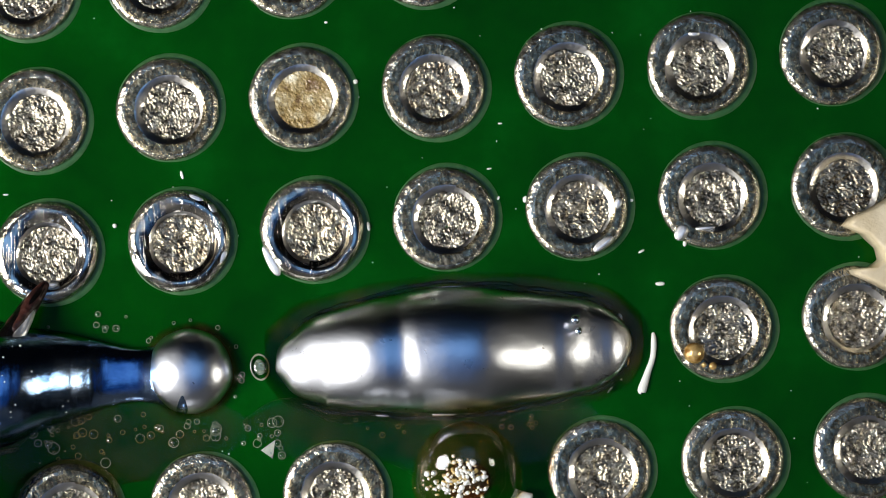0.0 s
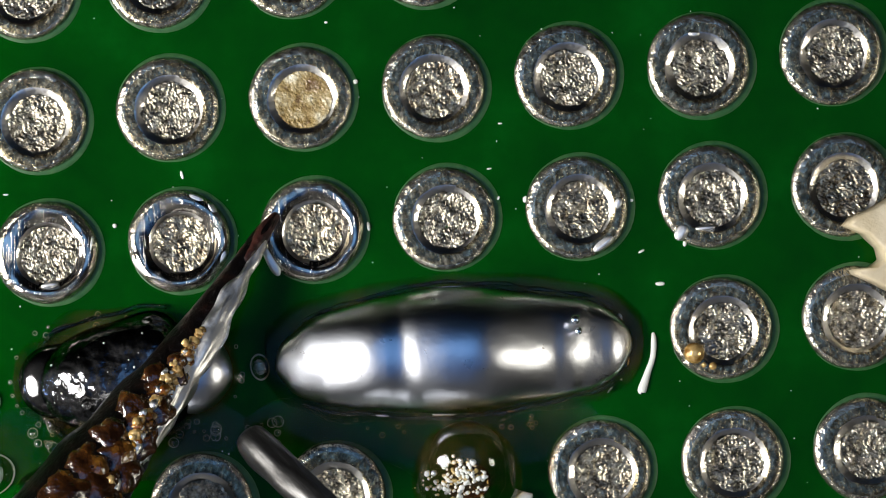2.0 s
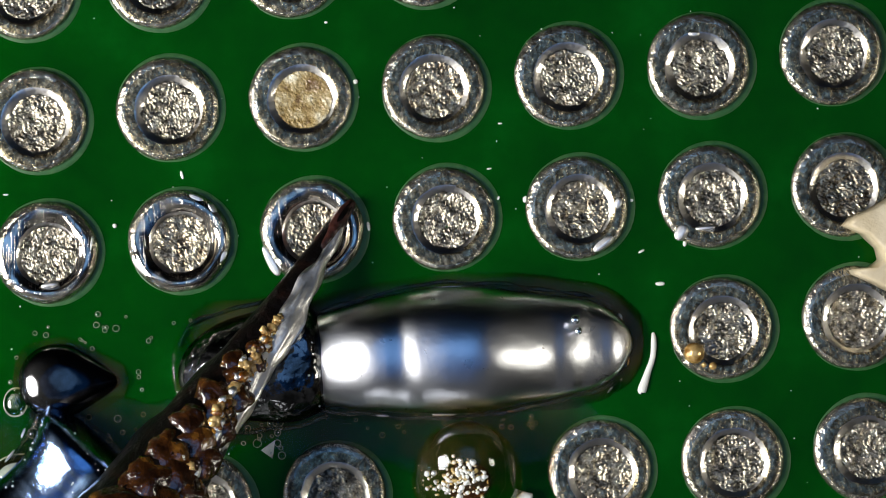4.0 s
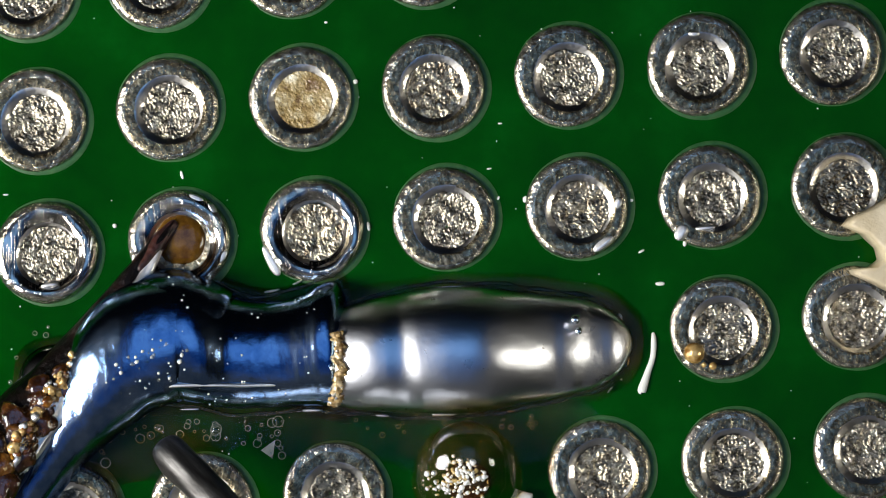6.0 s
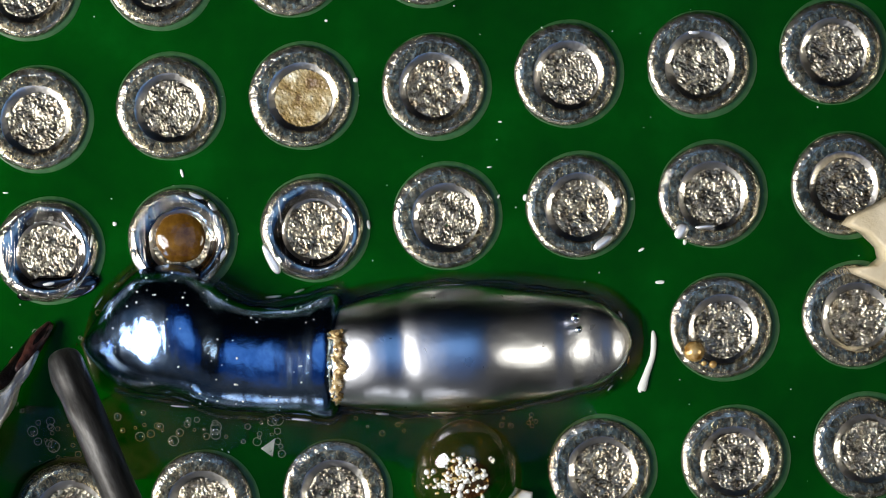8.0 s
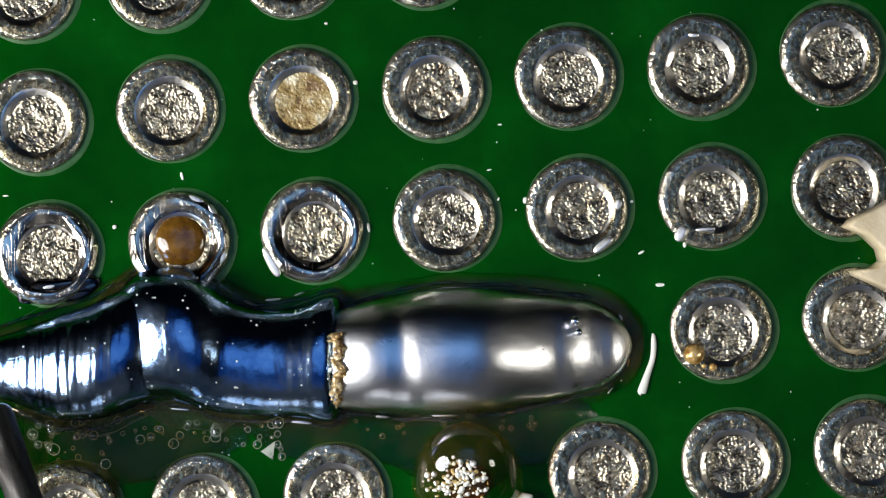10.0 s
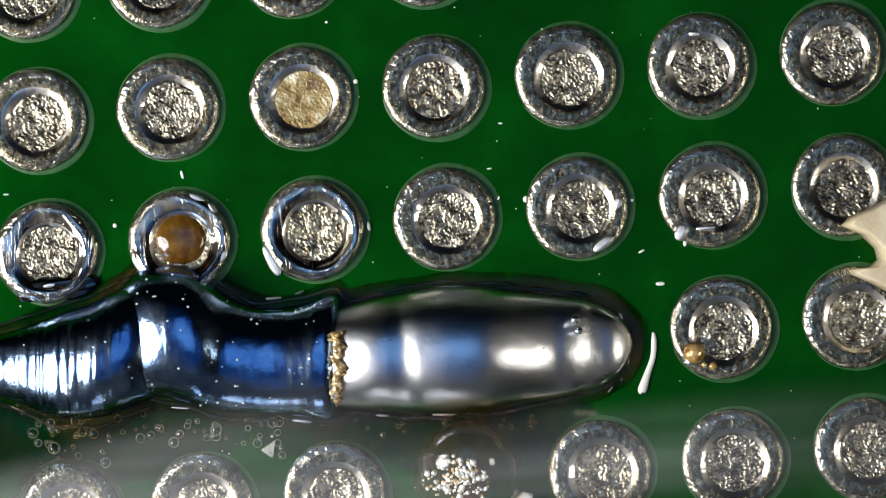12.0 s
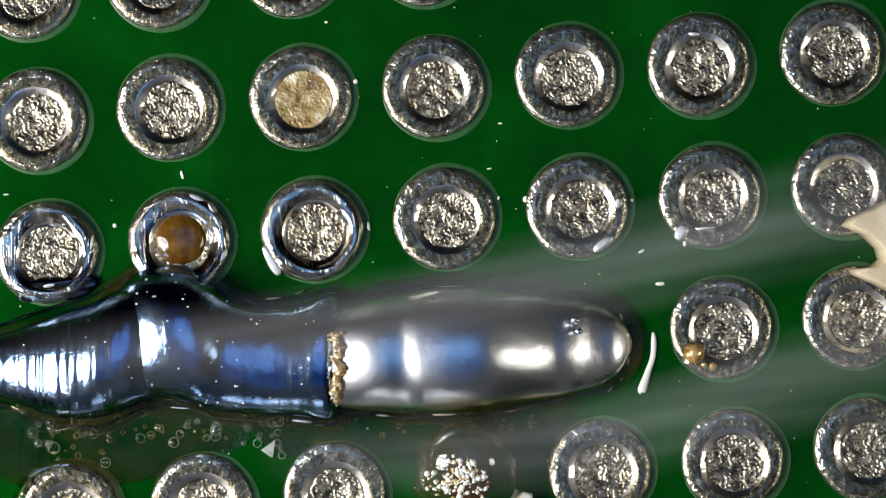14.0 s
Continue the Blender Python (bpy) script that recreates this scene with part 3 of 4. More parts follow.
def crust_arch():
    """A rough band of crust bent over the solder."""
    bm, rings = bmesh.new(), []
    for i in range(61):
        a = -1.3 + 1.8 * i / 60
        ring = []
        for k in range(14):
            b = 2 * math.pi * k / 14
            r = 6.5 + 6 * noise.noise((i * 0.35, 2 * math.cos(b), 2 * math.sin(b))) + 4 * noise.noise((i * 0.9, 3 * math.cos(b), 7.0))
            out = r * math.sin(b)
            ring.append(bm.verts.new(((-16 * math.sin(a) ** 2 + 7 * noise.noise((i * 0.13, 5.0, 1.0)) + 1.4 * r * math.cos(b)) * K, (86 + out) * math.sin(a) * K, (97 + out) * math.cos(a) ** 0.6 * K)))
        rings.append(ring)
    for p, q in zip(rings, rings[1:]):
        for k in range(14):
            bm.faces.new((p[k], p[(k + 1) % 14], q[(k + 1) % 14], q[k]))
    return bm


part("crust", crust_arch(), M_seam, SEAM, "rough golden band of flux")
for k in range(16):
    a = seam_rnd.uniform(-1.2, 0.5)
    part("crumb", lump(seam_rnd.uniform(2, 5), k, 0.6, 0.5), M_plating if k % 2 else M_gold, SEAM,
         at=pose((-18 * abs(math.sin(a)) ** 2 + seam_rnd.gauss(2, 9)) * K, 88 * math.sin(a) * K, 102 * math.cos(a) ** 0.6 * K))
HUMP_ROWS = [(-148, -13, 2, 2), (-140, -12, 18, 16), (-120, -8, 46, 36), (-90, 0, 80, 62), (-50, 10, 107, 88), (-20, 12, 114, 103), (10, 12, 117, 111), (40, 6, 118, 113), (62, -3, 116, 110), (84, -14, 111, 101),
             (104, -24, 105, 92), (125, -32, 100, 88), (160, -38, 95, 86), (206, -40, 95, 88), (245, -37, 100, 93), (268, -34, 107, 97), (290, -32, 111, 94), (304, -30, 106, 80), (314, -29, 90, 54), (320, -28, 60, 26), (324, -28, 2, 2)]
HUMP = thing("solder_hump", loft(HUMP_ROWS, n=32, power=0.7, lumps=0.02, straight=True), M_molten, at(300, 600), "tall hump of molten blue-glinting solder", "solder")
part("flux_skirt", loft([(x * 1.04 - 4, y, hw + 24 if hw > 20 else 4, 9) for x, y, hw, h in HUMP_ROWS], lumps=0.07, seed=2, straight=True), M_skirt, HUMP, "clear flux film spreading round the solder")
for side in (1, -1):
    part("flux_rim", edge_line(HUMP_ROWS[3:-2], side, 13, 2.6, 3 + side), M_gleam, HUMP, "clear raised rim of flux")
# Glints along the hump's flux edge, laid in as small bright metal beads.
for x, y, l, w, turn in [(190, 72, 14, 4, 5), (236, 82, 9, 4, 20), (-118, 62, 12, 3, 55), (25, -122, 16, 3, -4), (240, -146, 18, 4, -5)]:
    part("flux_glint", bead(2 * l, w * 0.5, 3.5, square=2.4, n=12, lumps=0.9, seed=x * 0.37), M_plating, HUMP, "small metal bead laid in for a glint at the solder's edge", at=pose(x * K, y * K, 6 * K, 0, 0, turn))
POUR_SPINE = [(130, -26, 50, 20), (112, -22, 78, 52), (92, -16, 95, 80), (62, -4, 104, 102), (20, 6, 113, 113), (-35, -2, 116, 117), (-85, -32, 104, 115), (-128, -76, 84, 106), (-164, -116, 68, 96),
              (-205, -160, 57, 84), (-260, -222, 50, 70), (-330, -300, 44, 56), (-420, -400, 36, 40), (-500, -490, 14, 12), (-506, -497, 2, 2)]
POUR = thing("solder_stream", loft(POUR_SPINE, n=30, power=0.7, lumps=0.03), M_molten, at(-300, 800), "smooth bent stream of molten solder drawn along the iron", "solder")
pour_rnd = random.Random(31)
for k in range(90):
    i = pour_rnd.choice((8, 9, 9, 10, 10, 11))
    (x0, y0, w0, h0), (x1, y1, w1, h1), f, up = POUR_SPINE[i], POUR_SPINE[i + 1], pour_rnd.random(), pour_rnd.random()
    out = (w0 + (w1 - w0) * f) * (1.12 - 0.5 * up ** 2)
    part("crumb", lump(pour_rnd.uniform(2.5, 9), k, 0.6, 0.6), M_plating if k % 3 == 0 else M_seam, POUR, "golden crumb of flux on the stream's flank",
         at=pose((x0 + (x1 - x0) * f - 0.73 * out) * K, (y0 + (y1 - y0) * f + 0.68 * out) * K, (8 + 0.8 * h1 * up) * K))
crown = [v.co.copy() for v in POUR.data.vertices if v.co.z > 92 * K]
for k in range(70):
    near = Vector((pour_rnd.gauss(-20, 45), pour_rnd.gauss(-30, 22), 105)) * K
    part("flux_speck", lump(pour_rnd.uniform(1.2, 4.2), k, 0.8, 0.35, sub=1), M_pale if k % 3 else M_speck, POUR, "pale fleck of foam afloat on the solder", at=Matrix.Translation(min(crown, key=lambda c: (c - near).length) + Vector((pour_rnd.uniform(-8, 8), pour_rnd.uniform(-8, 8), 0)) * K))


def thread_mesh(spine, r, n=10):
    """A thin raised thread through places (x, y, z)."""
    bm, rings = bmesh.new(), []
    rows = smoothed(spine, 8)
    for i, (x, y, z) in enumerate(rows):
        w = r * (0.15 + math.sin(math.pi * i / (len(rows) - 1)) ** 0.6) * (1 + 0.4 * noise.noise((x * 0.02, 3.0, 1.0)))
        rings.append([bm.verts.new((x * K, (y + w * math.cos(2 * math.pi * k / n)) * K, (z + w * math.sin(2 * math.pi * k / n)) * K)) for k in range(n)])
    for a, b in zip(rings, rings[1:]):
        for k in range(n):
            bm.faces.new((a[k], a[(k + 1) % n], b[(k + 1) % n], b[k]))
    bm.faces.new(rings[0])
    bm.faces.new(rings[-1])
    return bm


# The flank's long highlight is built as a raised bright thread.
FLANK_LINE = thing("solder_fold", thread_mesh([(-42, -76, 70), (-10, -74, 90), (60, -78, 88), (130, -86, 78), (200, -92, 72), (255, -96, 66)], 3.4), M_plating, at(-400, 1000), "bright thin thread laid in as the highlight line along the molten solder", "solder")
TAIL_SPINE = [(-320, 2, 30, 28), (-220, 4, 46, 31), (-120, 4, 48, 34), (-60, 5, 55, 42), (0, 4, 76, 60), (50, 5, 92, 81), (100, 12, 102, 99), (140, 26, 108, 107), (180, 42, 107, 104), (215, 49, 100, 88), (240, 50, 84, 62), (262, 50, 50, 34), (270, 50, 2, 2)]
TAIL_ROWS = [(x, y, hw * (1 + 0.02 * noise.noise((x * 0.05, 1.0, 0))), h + (2.4 * noise.noise((x * 0.055, 8.0, 0)) + 1.1 * noise.noise((x * 0.15, 2.0, 5.0))) * min(1, max(0, (190 - x) / 90)))
             for x, y, hw, h in smoothed(TAIL_SPINE, 18)]
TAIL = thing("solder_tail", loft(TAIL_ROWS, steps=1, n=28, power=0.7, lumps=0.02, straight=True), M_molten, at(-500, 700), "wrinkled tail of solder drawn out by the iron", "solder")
part("flux_skirt", loft([(x, y, hw + 24, 9) for x, y, hw, h in TAIL_SPINE[1:-3]], lumps=0.14, seed=5, straight=True), M_skirt, TAIL, "clear flux film spreading round the solder")
for side in (1, -1):
    part("flux_rim", edge_line(TAIL_SPINE[1:-3], side, 20, 2.4, 9 + side), M_gleam, TAIL, "clear raised rim of flux")
for body, count in ((HUMP, 80), (BLOB, 30), (TAIL, 16), (BRIDGE, 30)):
    rnd = random.Random(count)
    tops = [v.co.copy() for v in body.data.vertices if v.co.z > 45 * K]
    for k in range(count):
        part("flux_speck", lump(rnd.uniform(0.8, 2.4), k, 0.4, 0.6, sub=1), M_speck, body, "tiny pale speck afloat on the solder", at=Matrix.Translation(rnd.choice(tops)))
IRON = soldering_iron()
WIRE = solder_wire()


# ---- small still things ----
def cream_part():
    out = [(1486, 400), (1498, 386), (1530, 372), (1568, 350), (1640, 330), (1700, 420), (1660, 545), (1568, 517), (1535, 500), (1505, 487), (1499, 478), (1535, 473), (1551, 460), (1546, 440), (1520, 415)]
    thing("plastic_scrap", slab([(u - 1580, 430 - v) for u, v in out], 2, 110, 5, 2), M_cream, at(1580, 430), "cream plastic scrap with a forked end lying over two pads", "plastic scrap")


def flux_dome():
    dome = empty("flux_dome", at(826, 852), "amber flux dome full of bubbles over a soldered pad", "flux")
    prof = [(98 * math.cos(a), 2 + 106 * math.sin(a)) for a in [math.pi / 2 * k / 14 for k in range(14)]]
    bm, rings = lathe(prof, 40, 0.05, 3)
    top = bm.verts.new((0, 0, 108 * K))
    for i in range(40):
        bm.faces.new((rings[-1][i], rings[-1][(i + 1) % 40], top))
    for w in bm.verts:
        w.co.y += 0.46 * w.co.z
    part("dome", bm, M_amber, dome, "clear amber dome")
    rnd = random.Random(3)
    for k in range(190):
        x, y = rnd.gauss(-16, 25), rnd.gauss(-34, 16)
        z = 2 + 106 * max(0.04, 1 - (x * x + y * y) / 98 ** 2) ** 0.5
        part("bubble", lump(rnd.uniform(1.4, 3.6) * (1 + 0.9 * rnd.random() ** 3), k, 0.3), M_plating if k % 2 == 0 else M_white, dome, "bright gas bubble", at=pose(x * K, (y + 0.46 * z) * K, (z + rnd.uniform(-5, 1.5)) * K))
    core = bead(84, 34, 12, square=2.4)
    part("burnt_core", core, M_char, dome, "dark burnt core under the flux")
    splash = slab([(-22, -30), (26, -34), (28, 14), (10, 18), (-8, 2), (-20, -6)], 2, 30, 5)
    thing("solder_chip", splash, M_white, at(914, 886), "bright chip of splashed solder at the flux edge", "solder chip")


def flux_film(u, v, rows, mat, label, seed=0):
    return thing("flux_film", loft(rows, lumps=0.4, seed=seed), mat, at(u, v), label, "flux")


def drop(u, v, r, h, mat, label, stretch=1.0, turn=0.0):
    return thing("flux_drop", bead(2 * r * stretch, r, h, square=2.2, n=10), mat, at(u, v, 0, turn), label, "flux")


def ringed_drop(u, v, r, stretch, turn):
    d = drop(u, v, r, r * 0.8, M_drop, "clear flux droplet with bright rings", stretch, turn)
    # The lamp's reflection in the droplet is built as a pale middle.
    core, rings = lathe([(r * k, r * 0.8 * (1 - k * k) ** 0.5 * 0.9 + (1.5 if q % 2 else 0)) for q, k in enumerate((0.66, 0.6, 0.5, 0.42, 0.32, 0.24, 0.14, 0.02))], 32, 0.1, r)
    for w in core.verts:
        w.co.x *= stretch
    part("core", core, M_pale, d, "pale middle painted in for the droplet's lamp glint")
    # The rim's sheen is a pale solid ring.
    top = r * 0.11
    bm, _ = lathe([(r, top), (r + 1, top + 1.2), (r + 2.2, top - 0.3)], 32)
    for w in bm.verts:
        w.co.x *= stretch
    part("ring", bm, M_rim_sheen, d, "pale ring painted in for the droplet's rim sheen")
    return d


def specks():
    for u, v, l, w, turn in [(1168, 502, 11, 4, 2), (1135, 445, 8, 3, 30), (203, 400, 5, 5, 0), (577, 40, 4, 3, 0), (885, 219, 5, 2, 0), (866, 299, 6, 2, 10), (882, 351, 5, 3, 60), (930, 353, 8, 6, 80),
                             (629, 145, 6, 6, 20), (705, 139, 6, 6, 0), (322, 310, 10, 3, -75), (10, 345, 7, 2, 0), (652, 400, 4, 10, 10), (540, 250, 3, 2, 0), (1212, 430, 9, 6, 80), (1118, 355, 4, 3, 0)]:
        thing("flux_speck", bead(1.5 * l, 0.75 * w, w * 0.7, square=2.5, n=8, lumps=0.6, seed=u * 0.7), M_speck, at(u, v, 0, turn), "tiny white speck of dried flux on the board", "speck", "dried specks")
    for u, v, l, w, turn in [(1068, 432, 22, 9, 38), (1206, 412, 16, 11, 60), (1248, 404, 18, 5, 5), (252, 472, 26, 10, -50), (376, 372, 14, 7, -60), (346, 352, 16, 8, -20), (388, 455, 18, 10, 50),
                             (480, 462, 30, 9, -62), (160, 440, 22, 5, 80), (1094, 360, 10, 7, 70), (88, 505, 16, 6, 10), (1228, 60, 10, 5, 0)]:
        thing("solder_fleck", bead(2 * l, w, 6, square=2.5, n=8, lumps=0.2, seed=u), M_plating, at(u, v, 11, turn), "bright fleck of solder splashed on a pad", "solder fleck", "pad flecks")
    # Edge glints of the bar laid in as metal beads; gold ones are flux.
    for u, v, l, w, turn in [(786, 734, 22, 4, 0), (829, 730, 9, 4, 0), (677, 736, 12, 3, -4), (905, 728, 8, 3, 6), (560, 700, 10, 3, -40), (800, 508, 24, 3, 2), (744, 516, 10, 3, 10), (940, 524, 9, 3, -8), (1098, 560, 7, 4, -60),
                             (1104, 598, 13, 7, 75), (1112, 640, 8, 4, 80), (1080, 690, 7, 3, 50)]:
        thing("flux_glint", bead(2 * l, w * 0.5, 4, square=2.4, n=12, lumps=0.9, seed=u * 0.37), M_gold if l in (13, 8) else M_plating, at(u, v, 5, turn), "edge bead of the solder bar, metal for a glint, gold for flux", "flux", "flux ridges")
    streak = [(-18, -52, 3, 3), (-17, -48, 8, 7), (-8, -20, 6, 6), (2, 10, 5, 5), (4, 38, 5, 5), (3, 52, 3, 3), (3, 55, 1, 1)]
    thing("solder_splash", loft(streak), M_speck, at(1153, 643), "thin curved whitish splash beside the solder bar", "splash")
    for u, v, r in [(1229, 625, 19), (1262, 648, 7), (1246, 646, 5), (1018, 566, 9), (1024, 586, 7)]:
        lift = 12 if u > 1100 else 66
        thing("solder_pearl", lump(r, u, 0.02, sub=3), M_gold if u > 1100 else M_solder, at(u, v, lift + r * 0.5), "tiny round pearl of solder stuck by flux", "solder pearl", "pearls")
    bm = bmesh.new()
    rnd = random.Random(11)
    places = [(rnd.uniform(50, 500), rnd.gauss(772, 18), 2.5 + 8 * rnd.random() ** 2) for k in range(64)]
    places += [(337 + 92 * math.cos(a), 657 + 90 * math.sin(a), rnd.uniform(2, 5)) for a in [rnd.uniform(0, 6.28) for k in range(14)]]
    places += [(102 + 84 * math.cos(a), 675 + 84 * math.sin(a), rnd.uniform(2, 5)) for a in [rnd.uniform(0, 6.28) for k in range(16)]]
    places += [(rnd.uniform(60, 240), rnd.gauss(575, 14), rnd.uniform(2, 6)) for k in range(10)]
    places += [(rnd.uniform(600, 960), rnd.gauss(752, 8), rnd.uniform(2, 5)) for k in range(24)]
    for u, v, r in places:
        p = W(u, v, 1)
        bmesh.ops.create_icosphere(bm, subdivisions=2, radius=r * K, matrix=Matrix.Translation(p))
    # Thin pale rings stand in for light caught on each bubble's rim.
    rims = bmesh.new()
    for u, v, r in places:
        p, thick, ring = W(u, v, r * 0.35), 0.45, []
        for i in range(14):
            a = 2 * math.pi * i / 14
            ring.append([rims.verts.new((p.x + (r + thick * cx) * K * math.cos(a), p.y + (r + thick * cx) * K * math.sin(a), p.z + thick * cz * K)) for cx, cz in ((1, 0), (0, 1), (-1, 0), (0, -1))])
        for i in range(14):
            for q in range(4):
                rims.faces.new((ring[i][q], ring[i][(q + 1) % 4], ring[(i + 1) % 14][(q + 1) % 4], ring[(i + 1) % 14][q]))
    thing("rim_rings", rims, M_rim_sheen, pose(0, 0, 0), "pale rings painting the rim sheen of tiny flux bubbles along the solder", "bubbles", kind="stuff")
    thing("flux_bubbles", bm, M_clear, pose(0, 0, 0), "tiny clear bubbles in flux along the solder", "bubbles", kind="stuff")
    bm = bmesh.new()
    for k in range(90):
        u, v, r = rnd.uniform(0, 1568), rnd.uniform(0, 882), rnd.uniform(0.7, 1.8)
        bmesh.ops.create_icosphere(bm, subdivisions=1, radius=r * K, matrix=Matrix.Translation(W(u, v, 0.5)))
    thing("dust", bm, M_speck, pose(0, 0, 0), "scattered pale dust specks on the board", "dust", kind="stuff")


def smoke_wisp(length, width, bow):
    bm = bmesh.new()
    uv = bm.loops.layers.uv.new("UVMap")
    n, m = 40, 8
    grid = [[bm.verts.new(((i / n - 0.5) * length * K, ((j / m - 0.5) * width * (0.7 + 0.6 * i / n) + bow * math.sin(5 * i / n)) * K, 30 * math.sin(3 * j / m) * K)) for j in range(m + 1)] for i in range(n + 1)]
    for i in range(n):
        for j in range(m):
            f = bm.faces.new((grid[i][j], grid[i + 1][j], grid[i + 1][j + 1], grid[i][j + 1]))
            for loop, (a, b) in zip(f.loops, ((i, j), (i + 1, j), (i + 1, j + 1), (i, j + 1))):
                loop[uv].uv = (a / n, b / m)
    return thing("smoke_wisp", bm, M_smoke, at(-1500, 600, 300), "thin pale wisp of flux smoke drifting over the board", "smoke", "smoke wisps")


cream_part()
flux_dome()
flux_film(760, 770, [(-330, 20, 5, 1), (-250, 20, 50, 2), (-100, 10, 55, 2.5), (60, -10, 90, 3), (150, 10, 70, 2.5), (260, 30, 40, 2), (300, 30, 4, 1)], M_pool, "dried amber flux stain beside the solder bar", 1)
flux_film(190, 780, [(-250, 10, 20, 1), (-150, -10, 70, 2), (0, -10, 80, 3), (150, 10, 60, 2.5), (250, 20, 20, 1)], M_pool, "dried amber flux stain round a pad", 5)
DRIPS = [ringed_drop(28, 842, 36, 1.3, 20), ringed_drop(30, 712, 20, 1.2, 80)]
ringed_drop(460, 650, 15, 1.4, -80)
thing("flux_flake", slab([(-13, -2), (8, -17), (12, 16)], 1, 5, 1.2), M_pale, at(475, 795), "pale three-cornered flake of dried flux", "flux")
ring, _ = lathe([(80, 9), (85, 17), (92, 13), (99, 6), (104, 0.5)], 48, 0.05, 12)
thing("flux_ring", ring, M_gleam, at(*hole(-1, 2)), "amber flux bead round the rim of a pad", "flux")
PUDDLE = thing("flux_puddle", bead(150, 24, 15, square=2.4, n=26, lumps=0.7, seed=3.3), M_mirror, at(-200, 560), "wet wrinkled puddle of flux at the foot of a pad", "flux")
BAKED = drop(320, 422, 46, 19, M_resin, "brown baked flux filling a pad hole", 1.0)
WISPS = [smoke_wisp(850, 170, 40), smoke_wisp(1700, 300, 90), smoke_wisp(1300, 180, -50), smoke_wisp(1500, 260, 40), smoke_wisp(1800, 190, -30)]

specks()

# ---- last: the pads ----
pads(BOARD)


def motions():
    # seconds, tip u, v, height, heading
    iron = [(0.0, 82, 500, 14, -122), (0.2, 40, 505, 14, -122), (0.35, 10, 530, 14, -122), (0.5, 30, 515, 14, -122), (0.6, 165, 487, 14, -123), (0.8, 222, 492, 14, -123), (1.0, 268, 505, 14, -123),
            (1.2, 335, 492, 14, -123), (1.4, 325, 485, 14, -123), (1.5, 312, 465, 14, -123), (1.6, 333, 415, 14, -123), (1.8, 370, 412, 14, -123), (2.0, 490, 378, 14, -123),
            (2.2, 542, 318, 14, -123), (2.4, 620, 342, 14, -123), (2.6, 622, 345, 14, -123), (2.8, 674, 345, 14, -123), (3.0, 693, 345, 14, -123), (3.2, 690, 345, 14, -123),
            (4.2, 610, 360, 14, -123), (5.3, 520, 390, 14, -125), (5.5, 450, 395, 14, -127), (5.7, 365, 367, 14, -127), (5.9, 312, 388, 14, -126), (6.1, 308, 395, 14, -126),
            (6.3, 264, 425, 14, -126), (6.5, 165, 436, 14, -125), (6.7, 106, 418, 14, -125), (6.9, 104, 468, 14, -124), (7.1, 132, 655, 14, -124), (7.3, 144, 642, 14, -124),
            (7.5, 136, 636, 14, -124), (7.7, 60, 680, 14, -124), (7.9, 82, 600, 14, -124), (8.0, 90, 575, 14, -124), (8.2, 145, 503, 14, -124), (9.0, 120, 520, 14, -124),
            (10.2, -90, 600, 14, -124), (11.4, -90, 600, 14, -124), (11.7, 25, 525, 14, -124), (11.9, -20, 540, 14, -124), (12.2, -120, 620, 14, -124), (14.0, -160, 640, 14, -124)]
    walk(IRON, [(t, at(u, v, h, turn - 0.8, -6 if 5.0 < t < 6.8 else -18)) for t, u, v, h, turn in iron])

    wire = [(0.0, 520, 1020, -34), (0.2, 330, 850, -34), (0.3, 245, 765, -34), (0.5, 208, 706, -34), (0.6, 190, 650, -40), (0.8, 183, 605, -41), (1.0, 252, 563, -52),
            (1.2, 264, 705, -53), (1.5, 240, 768, -52), (1.65, 300, 820, -48), (1.8, 347, 733, -42), (2.0, 432, 768, -41), (2.2, 392, 711, -47), (2.4, 470, 830, -50), (2.5, 545, 768, -54), (2.6, 915, 712, -60), (2.75, 1300, 1050, -60),
            (3.2, 1200, 1150, -50), (4.6, 700, 1000, -53), (5.3, 376, 625, -53), (5.5, 425, 785, -58), (5.7, 352, 812, -52), (5.9, 262, 812, -46), (6.0, 284, 785, -42), (6.3, 222, 745, -50),
            (6.5, 165, 738, -50), (6.7, 155, 630, -54), (6.9, 160, 645, -55), (7.1, 160, 668, -60), (7.3, 140, 665, -64), (7.5, 130, 675, -62), (7.7, 82, 630, -61), (8.0, 106, 626, -63),
            (8.1, 75, 660, -62), (8.2, 20, 960, -62), (9.0, 60, 700, -62), (10.3, -25, 720, -67), (11.0, -12, 668, -67), (11.3, -22, 760, -67), (11.5, -80, 1000, -67), (14.0, -120, 1100, -67)]
    walk(WIRE, [(t, at(u, v, 90, turn, -24)) for t, u, v, turn in wire])

    # seconds, u, v, turn; height over the board as (seconds, height) steps
    def slide(ob, rows, heights=((0.0, 0),)):
        walk(ob, [(t, at(u, v, [h for since, h in heights if since <= t][-1], turn)) for t, u, v, turn in rows])

    blob = [(0.0, -75, 688, 0), (0.2, -150, 700, 0), (0.5, -170, 700, 0), (0.7, 20, 680, 10), (0.8, 70, 678, 15), (1.0, 95, 675, 15), (1.2, 122, 675, 10), (1.6, 130, 677, 10), (1.8, 150, 675, 10),
            (2.0, 205, 668, 10), (2.2, 262, 668, 10), (2.5, 350, 674, 13), (2.8, 386, 680, 15), (3.2, 402, 678, 15), (4.3, 470, 640, 8), (5.2, 488, 628, 3), (14.0, 488, 628, 3)]
    slide(BLOB, blob, ((0.0, 0), (4.4, -60)))
